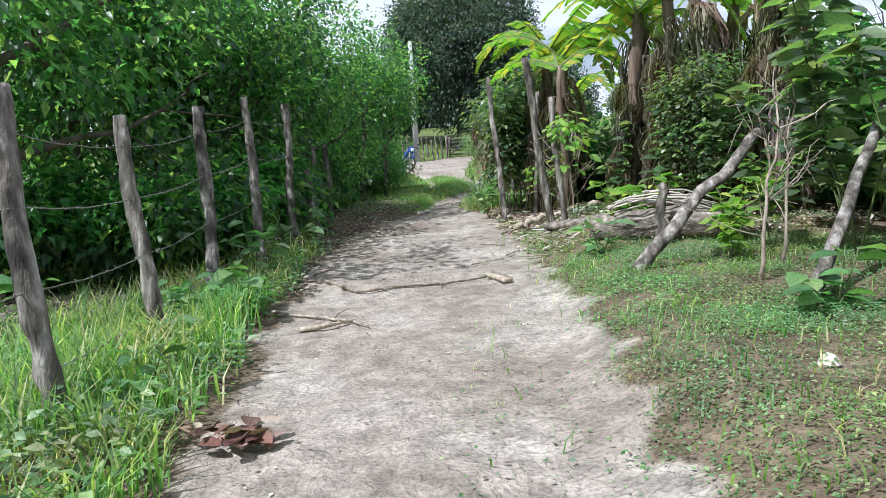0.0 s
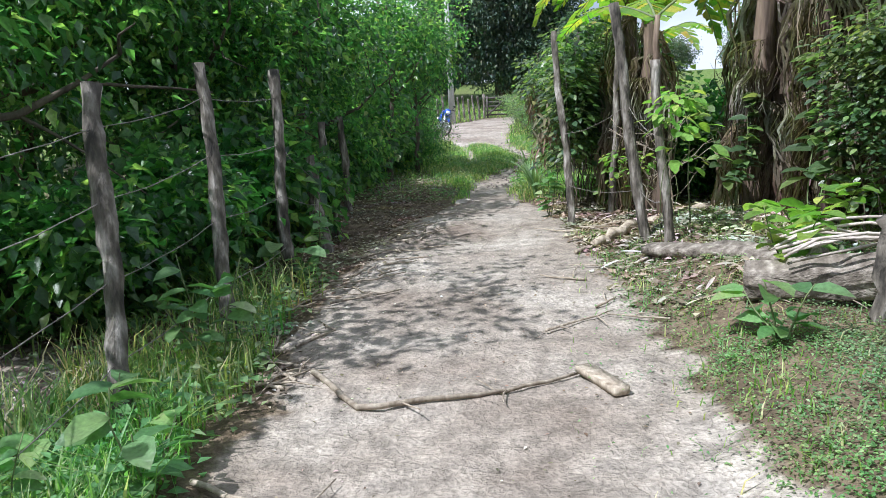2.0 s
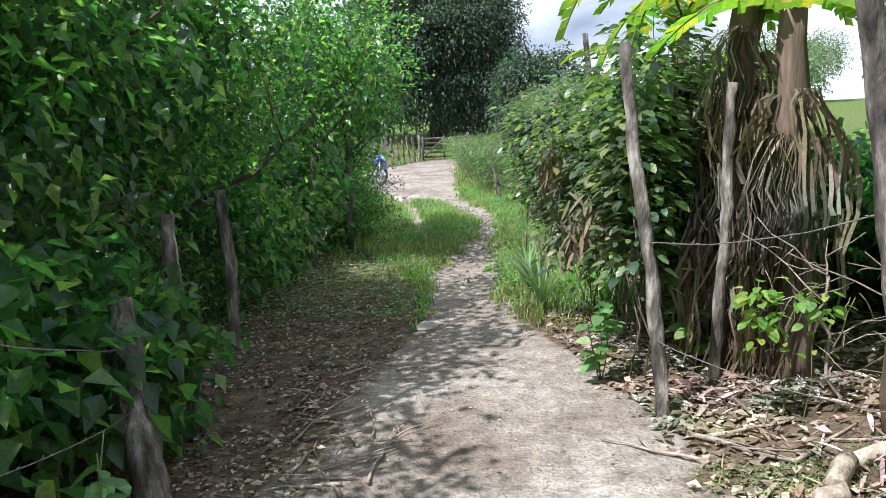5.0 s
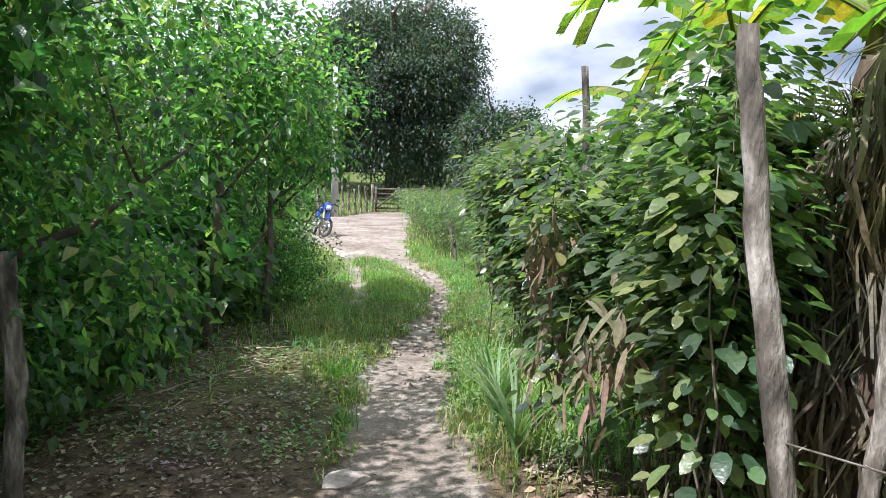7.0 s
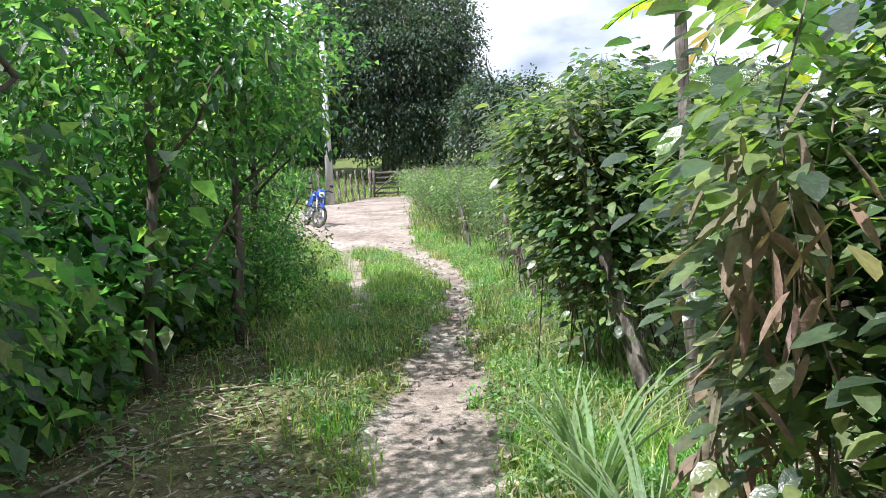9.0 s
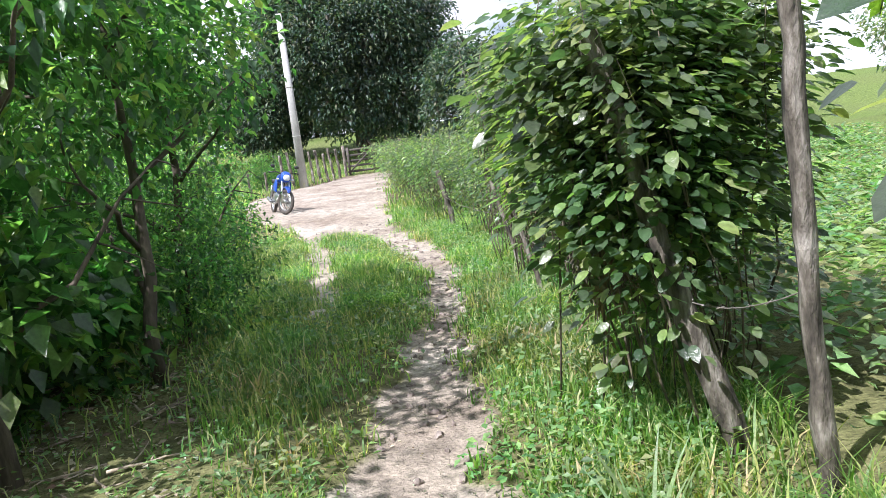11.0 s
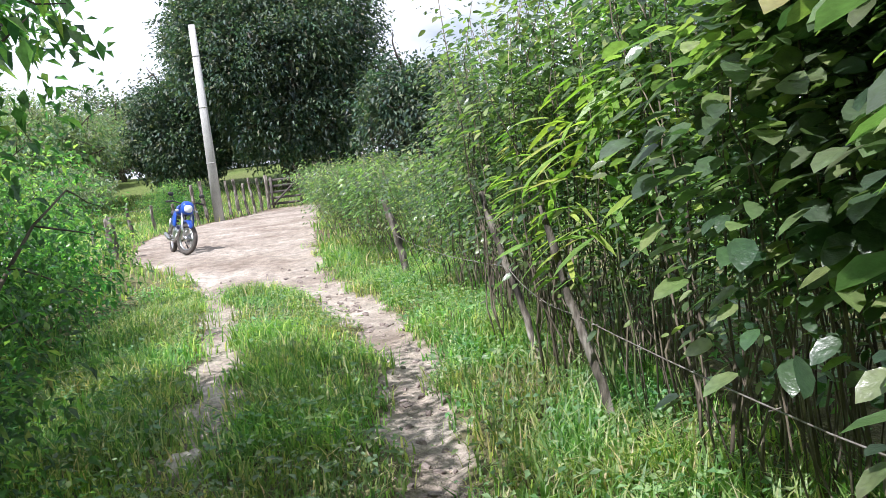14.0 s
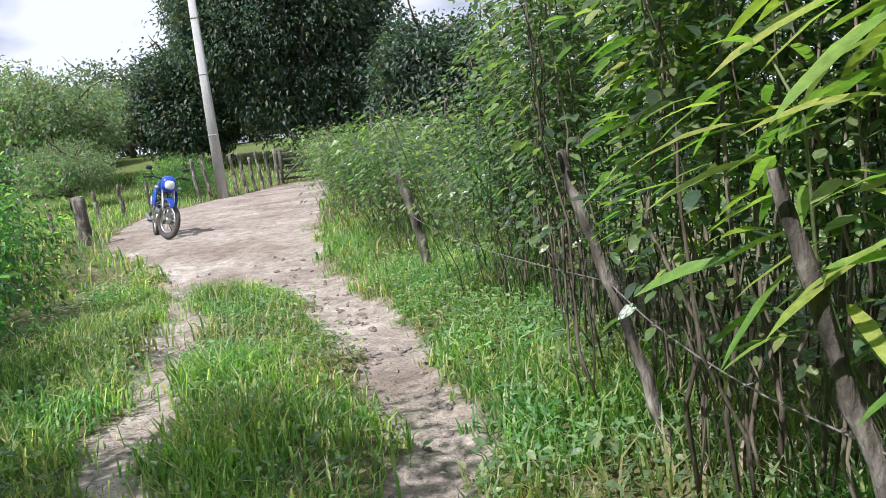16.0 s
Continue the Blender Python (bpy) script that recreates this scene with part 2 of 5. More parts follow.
def raw_mesh(name, verts, faces, mat, smooth=False):
    """verts (n,3); faces: list of (k,m) integer arrays."""
    me = bpy.data.meshes.new(name)
    verts = np.asarray(verts, dtype=np.float32)
    me.vertices.add(len(verts))
    me.vertices.foreach_set("co", verts.ravel())
    faces = [np.asarray(f, dtype=np.int32) for f in faces if len(f)]
    flat = np.concatenate([f.ravel() for f in faces])
    sizes = np.concatenate([np.full(len(f), f.shape[1], dtype=np.int32) for f in faces])
    me.loops.add(len(flat))
    me.loops.foreach_set("vertex_index", flat)
    me.polygons.add(len(sizes))
    me.polygons.foreach_set("loop_start", np.concatenate([[0], np.cumsum(sizes)[:-1]]).astype(np.int32))
    if smooth:
        me.polygons.foreach_set("use_smooth", np.ones(len(sizes), dtype=bool))
    me.materials.append(mat)
    me.update(calc_edges=True)
    return me


def child(name, me, parent, label=""):
    ob = new(name, me)
    ob.parent = parent
    return tagged(ob, label)


def thing(name, x, y, z, label, category, group="", rz=0.0):
    ob = new(name)
    ob.matrix_basis = pose(x, y, z, 0, 0, rz)
    ob.empty_display_size = 0.1
    return tagged(ob, label, category, group)


def vnoise(x, y, scale, seed=0):
    x, y = np.asarray(x, float) * scale + 37.1 * seed, np.asarray(y, float) * scale + 11.7 * seed
    xi, yi = np.floor(x), np.floor(y)
    fx, fy = x - xi, y - yi
    fx, fy = fx * fx * (3 - 2 * fx), fy * fy * (3 - 2 * fy)

    def h(a, b):
        v = np.sin(a * 127.1 + b * 311.7 + seed * 17.3) * 43758.5453
        return v - np.floor(v)
    return (h(xi, yi) * (1 - fx) + h(xi + 1, yi) * fx) * (1 - fy) + (h(xi, yi + 1) * (1 - fx) + h(xi + 1, yi + 1) * fx) * fy


def sstep(v):
    v = np.clip(v, 0, 1)
    return v * v * (3 - 2 * v)


EY = [-6, 0.45, 2.85, 5.9, 8.5, 10.5, 12, 14, 15.9, 17.5, 19.1, 21.2, 23, 24.3, 25.2, 26, 28, 30, 35, 38.5, 44.5, 50]
EL = [0.3, 0.07, -0.45, -0.97, -1.15, -1.1, -0.75, -0.75, -0.65, -0.32, -0.22, -0.3, -0.55, -0.8, -1.2, -2.4, -3.2, -4.4, -5.6, -6.0, -5.2, -3.9]
ER = [1.95, 1.9, 1.7, 1.45, 1.15, 0.9, 0.3, 0.05, 0.1, 0.12, 0.16, 0.18, 0, -0.2, -0.4, -0.6, -0.85, -1.0, -1.2, -1.3, -1.3, -1.2]
HY = [9, 12.2, 13.8, 15.6, 18, 20.4, 22.6, 24, 27.6, 30, 34, 38, 42]
HX = [1.3, 1.05, 0.9, 0.95, 1.05, 1.0, 1.15, 0.95, 0.3, -0.15, -0.4, -0.65, -0.75]


def hedge_x(y):
    return np.interp(y, HY, HX)


def dirt_mask(x, y):
    l, r = np.interp(y, EY, EL), np.interp(y, EY, ER)
    soft = 0.38
    x = x + (vnoise(x, y, 2.3, 31) - 0.5) * 0.3 + (vnoise(x, y, 7.0, 32) - 0.5) * 0.16
    a = sstep((x - l) / soft + 0.5) * sstep((r - x) / soft + 0.5)
    c = np.interp(y, [17, 19.2, 21, 23, 24.5, 26, 27], [-1.2, -1.3, -1.48, -1.67, -1.95, -2.4, -2.6])
    b = sstep(1.4 - np.abs(x - c) / 0.26) * sstep((y - 17.5) / 3) * sstep((27 - y) / 0.5) * 0.85
    p = sstep(1.5 - np.hypot((x + 3.3) / 1.4, (y - 4.2) / 1.5)) * 0.9
    return np.maximum(np.maximum(a * sstep((50.5 - y) / 0.7), b), p)


def H(x, y):
    x, y = np.asarray(x, float), np.asarray(y, float)
    z = np.interp(y, [-30, 23.5, 26, 30, 36, 50, 56, 64, 80, 120, 400], [0, 0, 0.07, 0.32, 0.38, 0.45, 1.0, 2.2, 3.6, 4.5, 5.0])
    z = z + 0.22 * sstep((x - 1.35) / 0.9) * sstep((11 - y) / 2.5)
    z = z - 0.10 * sstep((-0.7 - x) / 0.9) * sstep((12 - y) / 3)
    d = dirt_mask(x, y)
    z = z - 0.05 * d * sstep((y - 11) / 3) * sstep((30 - y) / 3)
    near = sstep((70 - y) / 20) * sstep((30 - np.abs(x)) / 10)
    return z + near * ((vnoise(x, y, 1.1, 1) - 0.5) * 0.07 * (1 - 0.5 * d) + (vnoise(x, y, 4.5, 2) - 0.5) * 0.03 + (vnoise(x, y, 11, 3) - 0.5) * 0.02)


def Hz(x, y):
    return float(H(x, y))


def tube(points, radii, sides=8, wob=0.0, seed=0, caps=True):
    """Verts and faces of a tapering tube along points."""
    r = np.random.default_rng(seed)
    pts = np.asarray(points, float)
    radii = np.broadcast_to(np.asarray(radii, float), (len(pts),))
    vs = []
    ang = np.linspace(0, 2 * np.pi, sides, endpoint=False)
    shape = 1 + wob * (r.random(sides) - 0.5)
    for i, p in enumerate(pts):
        d = pts[min(i + 1, len(pts) - 1)] - pts[max(i - 1, 0)]
        d = d / (np.linalg.norm(d) + 1e-9)
        u = np.cross(d, (0.31, 0.95, 0.05) if abs(d[1]) < 0.9 else (1, 0, 0))
        u /= np.linalg.norm(u)
        v = np.cross(d, u)
        rr = radii[i] * shape * (1 + wob * 0.5 * (r.random(sides) - 0.5))
        vs.append(p + np.outer(np.cos(ang) * rr, u) + np.outer(np.sin(ang) * rr, v))
    vs = np.concatenate(vs)
    k = np.arange(sides)
    quads = np.concatenate([np.stack([i * sides + k, i * sides + (k + 1) % sides, (i + 1) * sides + (k + 1) % sides, (i + 1) * sides + k], 1) for i in range(len(pts) - 1)])
    faces = [quads]
    if caps:
        n = len(vs)
        vs = np.concatenate([vs, pts[:1], pts[-1:]])
        last = (len(pts) - 1) * sides
        tri = np.concatenate([np.stack([np.full(sides, n), (k + 1) % sides, k], 1), np.stack([np.full(sides, n + 1), last + k, last + (k + 1) % sides], 1)])
        faces.append(tri)
    return vs, faces


def joined(pieces):
    vs, fs, o = [], [], 0
    for v, f in pieces:
        vs.append(v)
        fs += [a + o for a in f]
        o += len(v)
    return np.concatenate(vs), fs


def box(cx, cy, cz, sx, sy, sz):
    """A box with chamfered upright edges."""
    b = min(sx, sy) * 0.15
    x, y = sx / 2, sy / 2
    ring = np.array([(-x + b, -y), (x - b, -y), (x, -y + b), (x, y - b), (x - b, y), (-x + b, y), (-x, y - b), (-x, -y + b)])
    lo = np.c_[ring, np.full(8, -sz / 2)]
    hi = np.c_[ring, np.full(8, sz / 2)]
    v = np.concatenate([lo, hi]) + (cx, cy, cz)
    k = np.arange(8)
    return v, [np.stack([k, (k + 1) % 8, 8 + (k + 1) % 8, 8 + k], 1), np.array([k[::-1], 8 + k])]


def crooked(p0, p1, n, amp, seed):
    r = np.random.default_rng(seed)
    t = np.linspace(0, 1, n)[:, None]
    p = np.asarray(p0) * (1 - t) + np.asarray(p1) * t
    j = (r.random((n, 3)) - 0.5) * amp
    j[0] = 0
    return p + j


def unit(v):
    return v / (np.linalg.norm(v, axis=-1, keepdims=True) + 1e-9)


def leaf_cloud(pos, along, length, width, r, fold=0.25, droop=0.2, fine=False):
    """Folded leaves, each an island. pos, along: (n,3)."""
    n = len(pos)
    along = unit(along)
    up = np.tile((0.0, 0.0, 1.0), (n, 1)) + (r.random((n, 3)) - 0.5) * 1.1
    side = unit(np.cross(along, up))
    nor = np.cross(side, along)
    L, W = length[:, None], width[:, None]
    down = np.array((0, 0, -1.0))
    if not fine:
        v0 = pos
        mid = pos + along * L * 0.45
        v1 = mid - side * W * 0.5 + nor * W * fold
        v3 = mid + side * W * 0.5 + nor * W * fold
        v2 = pos + along * L + down * L * droop
        vs = np.stack([v0, v1, v2, v3], 1).reshape(-1, 3)
        i = np.arange(n)[:, None] * 4
        return vs, [np.concatenate([i + (0, 2, 1), i + (0, 3, 2)])]
    rows = [(0.0, 0.0, 0), (0.13, 0.32, 0), (0.45, 0.5, 0), (0.8, 0.34, 0), (1.0, 0.0, 0)]
    c, lf, rt = [], [], []
    for a, w, _ in rows:
        m = pos + along * L * a + down * L * droop * a * a
        c.append(m)
        if w:
            lf.append(m - side * W * w + nor * W * fold * w * 1.6)
            rt.append(m + side * W * w + nor * W * fold * w * 1.6)
    vs = np.stack(c + lf + rt, 1).reshape(-1, 3)          # 0-4 centre, 5-7 left, 8-10 right
    i = np.arange(n)[:, None] * 11
    tri = np.concatenate([i + (0, 1, 5), i + (3, 4, 7), i + (0, 8, 1), i + (3, 10, 4)])
    quad = np.concatenate([i + (1, 2, 6, 5), i + (2, 3, 7, 6), i + (1, 8, 9, 2), i + (2, 9, 10, 3)])
    return vs, [tri, quad]


def blades(x, y, length, r, lean=0.45, width=0.008):
    n = len(x)
    z = H(x, y) - 0.01
    a = r.random(n) * 2 * np.pi
    d = np.c_[np.cos(a), np.sin(a), np.zeros(n)]
    s = np.c_[-np.sin(a), np.cos(a), np.zeros(n)]
    L = length[:, None]
    p = np.c_[x, y, z]
    k = (r.random(n)[:, None] * 0.8 + 0.3) * lean
    w = width * (0.6 + 0.8 * r.random(n))[:, None]
    m = p + d * L * k * 0.3 + np.array((0, 0, 1.0)) * L * 0.55
    t = p + d * L * k * 1.3 + np.array((0, 0, 1.0)) * L * (1 - 0.35 * k)
    vs = np.stack([p - s * w, p + s * w, m - s * w * 0.8, m + s * w * 0.8, t], 1).reshape(-1, 3)
    i = np.arange(n)[:, None] * 5
    return vs, [i + (0, 1, 3, 2), i + (2, 3, 4)]

# ---- ground ----


def spaced(lo, hi, a, b, fine):
    """Coordinates that are fine between a and b and widen away from there."""
    mid = list(np.arange(a, b, fine))
    up, s, v = [], fine, b
    while v < hi:
        up.append(v)
        s *= 1.25
        v += s
    dn, s, v = [], fine, a - fine
    while v > lo:
        dn.append(v)
        s *= 1.25
        v -= s
    return np.array([lo] + dn[::-1] + mid + up + [hi])


def build_ground():
    xs, ys = spaced(-600, 600, -5.5, 4.5, 0.075), spaced(-300, 900, -2.0, 36.0, 0.09)
    gx, gy = np.meshgrid(xs, ys)
    gx, gy = gx.ravel(), gy.ravel()
    nx, ny = len(xs), len(ys)
    i = (np.arange(ny - 1)[:, None] * nx + np.arange(nx - 1)[None]).ravel()
    me = raw_mesh("ground", np.c_[gx, gy, H(gx, gy)], [np.stack([i, i + 1, i + nx + 1, i + nx], 1)], M_GROUND, True)
    d = me.attributes.new("dirt", "FLOAT", "POINT")
    d.data.foreach_set("value", dirt_mask(gx, gy).astype(np.float32))
    g = me.attributes.new("green", "FLOAT", "POINT")
    green = np.maximum(sstep((gy - 50) / 2), sstep((-5.5 - gx) / 2) * sstep((gy - 24) / 4)) * 1.0
    green = np.maximum(green, sstep((gx - 2.4) / 2) * sstep((gy - 12) / 2))
    green = np.maximum(green, 0.45 * sstep((gy - 12) / 3) * sstep((32 - gy) / 3))
    g.data.foreach_set("value", (green * (0.6 + 0.4 * vnoise(gx, gy, 0.8, 5))).astype(np.float32))
    tagged(new("ground", me), "pale pinkish trodden earth track with grassy verges", "ground", kind="structure")


build_ground()

# ---- trees, shrubs and hedges ----


def branch_tree(r, height, spread, trunk_r, limbs, seed, clear=0.35):
    """Trunk and limb tubes, and the limb tips."""
    lean = (r.random(2) - 0.5) * 0.12 * height
    top = np.array((lean[0], lean[1], height * 0.8))
    trunk = tube(crooked((0, 0, -0.1), top, 9, 0.03 * height, seed), np.linspace(trunk_r, trunk_r * 0.25, 9), 9, 0.25, seed)
    out, tips = [], []
    for k in range(limbs):
        f = clear + (0.95 - clear) * k / max(1, limbs - 1)
        p0 = np.array((lean[0] * f, lean[1] * f, height * 0.8 * f))
        a = k * 2.4 + r.random()
        L = spread * (0.75 + 0.4 * r.random()) * (1.05 - 0.5 * f)
        p1 = p0 + (math.cos(a) * L, math.sin(a) * L, height * (0.12 + 0.2 * r.random()))
        pts = crooked(p0, p1, 6, 0.12 * L, seed + k + 1)
        bits = [tube(pts, np.linspace(trunk_r * 0.45, trunk_r * 0.1, 6), 6, 0.2, k)]
        tips += [pts[3], pts[4], pts[5]]
        for j in range(3):
            q = pts[3 + j % 3]
            e = q + (r.random(3) - (0.5, 0.5, 0.35)) * L * 0.8
            bits.append(tube(crooked(q, e, 4, 0.05 * L, k * 7 + j), np.linspace(trunk_r * 0.14, trunk_r * 0.04, 4), 5, 0.1, j))
            tips.append(e)
        out.append(joined(bits))
    return trunk, out, np.array(tips)


def crown_points(r, height, spread, bottom, clumps, per, clump_r, lumps=11, shell=0.55):
    """Leaf places in an uneven crown made of overlapping lumps, thinner inside, with gaps."""
    cz = (height + bottom) / 2
    half = (height - bottom) / 2
    cs = []
    for k in range(lumps):
        a, u = k * 2.399 + r.random(), r.random() * 1.7 - 0.85
        q = math.sqrt(1 - u * u)
        cs.append((math.cos(a) * q * spread * 0.55, math.sin(a) * q * spread * 0.55, cz + u * half * 0.62, 0.42 + 0.22 * r.random()))
    cs.append((0, 0, cz, 0.55))
    cs = np.array(cs)
    pick = r.integers(0, len(cs), clumps)
    d = unit(r.normal(size=(clumps, 3)))
    rad = (shell + (1 - shell) * r.random(clumps) ** 0.6) * cs[pick, 3]
    c = cs[pick, :3] + d * rad[:, None] * (spread, spread, half)
    pos = np.repeat(c, per, 0) + r.normal(size=(clumps * per, 3)) * clump_r
    along = np.repeat(d, per, 0) * 0.7 + r.normal(size=(clumps * per, 3)) * 0.65 + (0, 0, -0.15)
    keep = pos[:, 2] > 0.05
    return pos[keep], along[keep]


def make_tree(name, x, y, height, spread, bottom, mat, label, category, seed, clumps=900, per=14, leaf=0.11, trunk_r=0.12, limbs=7, clump_r=0.16, group="", fine=False, bark=None, z=None, aspect=0.48, lumps=11):
    r = np.random.default_rng(seed)
    ob = thing(name, x, y, Hz(x, y) if z is None else z, label, category, group)
    trunk, limb, tips = branch_tree(r, height, spread, trunk_r, limbs, seed, max(0.15, bottom / height))
    child("trunk", raw_mesh("trunk", *trunk, bark or M_BARK, True), ob)
    for v in limb:
        child("limb", raw_mesh("limb", *v, bark or M_BARK, True), ob)
    pos, along = crown_points(r, height, spread, bottom, clumps, per, clump_r, lumps)
    L = leaf * (0.65 + 0.7 * r.random(len(pos)))
    child("crown", raw_mesh("crown", *leaf_cloud(pos, along, L, L * aspect, r, fine=fine), mat), ob)
    return ob


TREE_L = "leafy green roadside tree with dense low foliage"
# overhanging trees behind the left fence
left_a = make_tree("roadside_tree", -4.3, 7.2, 5.6, 2.3, 0.5, M_TREE, TREE_L, "tree", 11, 680, 15, 0.11, 0.11, 8, 0.15, "trees along the fence", aspect=0.6)
left_b = make_tree("roadside_tree", -3.7, 9.7, 5.2, 2.0, 0.25, M_TREE, TREE_L, "tree", 12, 720, 15, 0.105, 0.10, 8, 0.14, "trees along the fence", aspect=0.6)
left_c = make_tree("roadside_tree", -3.9, 4.7, 5.0, 2.8, 1.7, M_TREE, TREE_L, "tree", 13, 500, 14, 0.115, 0.13, 9, 0.16, "trees along the fence", aspect=0.6)
for src, x, y, rz, s in (
    (left_a, -4.2, 11.0, 190, 1.05), (left_b, -3.2, 12.6, 200, 0.9),
    (left_b, -4.9, 14.2, 80, 0.9), (left_a, -6.4, 10.2, 260, 1.1), (left_a, -6.0, 14.0, 40, 1.0),
    (left_a, -8.6, 12.0, 310, 1.1), (left_c, -5.4, 8.6, 200, 1.12),
):
    m = pose(x, y, Hz(x, y), 0, 0, rz) @ Matrix.Scale(s, 4)
    copy_thing(src, m).matrix_basis = m

THIN_L = "slender roadside tree with light green foliage and bare lower stems"
thin_a = make_tree("slender_tree", -2.5, 15.8, 4.3, 1.35, 0.8, M_TREE, THIN_L, "tree", 21, 380, 13, 0.095, 0.06, 7, 0.13, "slender trees", aspect=0.58)
for x, y, rz, s in ((-2.25, 17.5, 90, 0.97), (-2.55, 19.2, 10, 0.92), (-4.9, 17.8, 180, 1.05), (-4.6, 20.2, 30, 0.88), (-5.9, 19.4, 250, 1.0), (-6.8, 16.4, 10, 1.1)):
    m = pose(x, y, Hz(x, y), 0, 0, rz) @ Matrix.Scale(s, 4)
    copy_thing(thin_a, m).matrix_basis = m

BUSH_L = "rounded green roadside shrub with small leaves"
bush_a = make_tree("roadside_shrub", -3.6, 22.2, 2.1, 1.15, 0.0, M_TREE, BUSH_L, "shrub", 31, 520, 13, 0.075, 0.03, 6, 0.12, "roadside shrubs")
for x, y, rz, s in ((-2.4, 18.7, 60, 0.72), (-4.1, 24.4, 100, 1.0), (-4.9, 23.2, 40, 1.15), (-4.2, 20.6, 200, 1.1), (-5.2, 26.6, 200, 0.95), (-6.4, 25.4, 310, 1.25), (-6.0, 28.6, 20, 0.9), (-7.4, 27.4, 150, 1.3), (-7.3, 30.0, 80, 1.1), (-6.9, 21.2, 270, 1.35), (-3.6, 20.2, 140, 0.6), (-3.5, 18.0, 40, 0.5), (-3.1, 14.9, 220, 0.55), (-2.95, 12.6, 10, 0.5), (-7.0, 45.0, 60, 0.85), (-6.2, 46.2, 160, 0.8), (-9.0, 33.0, 70, 1.2), (-10.5, 36.5, 170, 1.3), (-2.9, 10.9, 80, 0.55)):
    m = pose(x, y, Hz(x, y), 0, 0, rz) @ Matrix.Scale(s, 4)
    copy_thing(bush_a, m).matrix_basis = m

# undergrowth hard against the left fence
UND_L = "broad-leaved undergrowth shrub behind the fence"
und = make_tree("undergrowth_shrub", -2.7, 7.0, 1.5, 0.85, 0.0, M_TREE, UND_L, "shrub", 41, 260, 11, 0.13, 0.025, 5, 0.12, "undergrowth", aspect=0.7)
for x, y, rz, s in ((-3.15, 13.5, 20, 0.9), (-3.2, 14.8, 140, 1.05), (-3.2, 16.2, 260, 1.2), (-3.0, 17.4, 80, 0.9), (-2.75, 8.3, 70, 1.1), (-2.6, 9.6, 160, 1.0), (-2.7, 5.7, 230, 0.85), (-3.9, 5.6, 300, 1.0), (-5.0, 1.2, 10, 1.1), (-5.6, 5.2, 90, 1.0), (-6.6, 3.4, 200, 1.3), (-4.4, -0.6, 120, 0.8), (5.6, 3.0, 40, 1.5), (6.4, 5.0, 130, 1.7), (5.9, 7.2, 220, 1.4), (6.6, 9.4, 10, 1.7), (5.4, 1.0, 80, 1.4), (6.2, -1.0, 300, 1.5), (4.4, 11.8, 200, 1.2), (3.4, 12.6, 20, 1.1), (7.4, 12.0, 60, 1.8), (2.5, 12.2, 100, 0.9)):
    m = pose(x, y, Hz(x, y), 0, 0, rz) @ Matrix.Scale(s, 4)
    copy_thing(und, m).matrix_basis = m

# distant trees
make_tree("mango_tree", -3.0, 59.0, 13.0, 6.0, 0.9, M_MANGO, "large dark green rounded tree beyond the gate", "tree", 51, 8500, 16, 0.25, 0.75, 11, 0.34, lumps=26)
make_tree("mango_tree", -9.6, 61.0, 6.9, 3.0, 0.5, M_MANGO, "dark green tree beside a larger one beyond the fence", "tree", 52, 2600, 15, 0.24, 0.4, 9, 0.34)
back = make_tree("wood_tree", -21.0, 90.0, 8.0, 4.8, 0.2, M_FAR, "dark green tree in the far wood", "tree", 55, 900, 14, 0.45, 0.4, 7, 0.5, "far wood")
for x, y, rz, s in ((-14, 90, 50, 0.8), (-28, 92, 20, 0.85), (-38, 100, 70, 0.95), (17, 110, 250, 0.6), (27, 112, 300, 0.7), (-18, 68, 220, 0.5), (-9, 82, 140, 0.5), (-5, 84, 40, 0.45), (-13, 80, 10, 0.55)):
    m = pose(x, y, Hz(x, y), 0, 0, rz) @ Matrix.Scale(s, 4)
    copy_thing(back, m).matrix_basis = m
make_tree("field_tree", 3.4, 48.0, 5.9, 2.9, 0.6, M_MANGO, "rounded dark green tree behind the hedge", "tree", 53, 1500, 14, 0.24, 0.3, 8, 0.3)
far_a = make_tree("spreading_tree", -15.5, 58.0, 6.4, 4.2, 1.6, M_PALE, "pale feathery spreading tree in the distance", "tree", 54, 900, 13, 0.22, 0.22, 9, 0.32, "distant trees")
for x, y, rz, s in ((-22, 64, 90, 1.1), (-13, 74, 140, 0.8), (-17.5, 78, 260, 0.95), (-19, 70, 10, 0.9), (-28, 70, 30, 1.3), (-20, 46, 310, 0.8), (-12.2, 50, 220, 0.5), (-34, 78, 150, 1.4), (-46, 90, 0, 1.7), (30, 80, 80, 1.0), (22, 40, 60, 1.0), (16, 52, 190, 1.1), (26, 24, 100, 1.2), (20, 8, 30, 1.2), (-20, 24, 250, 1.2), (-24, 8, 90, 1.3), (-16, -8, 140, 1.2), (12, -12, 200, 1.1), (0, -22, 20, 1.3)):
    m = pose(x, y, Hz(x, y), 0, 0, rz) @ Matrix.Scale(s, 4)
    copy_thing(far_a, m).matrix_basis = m


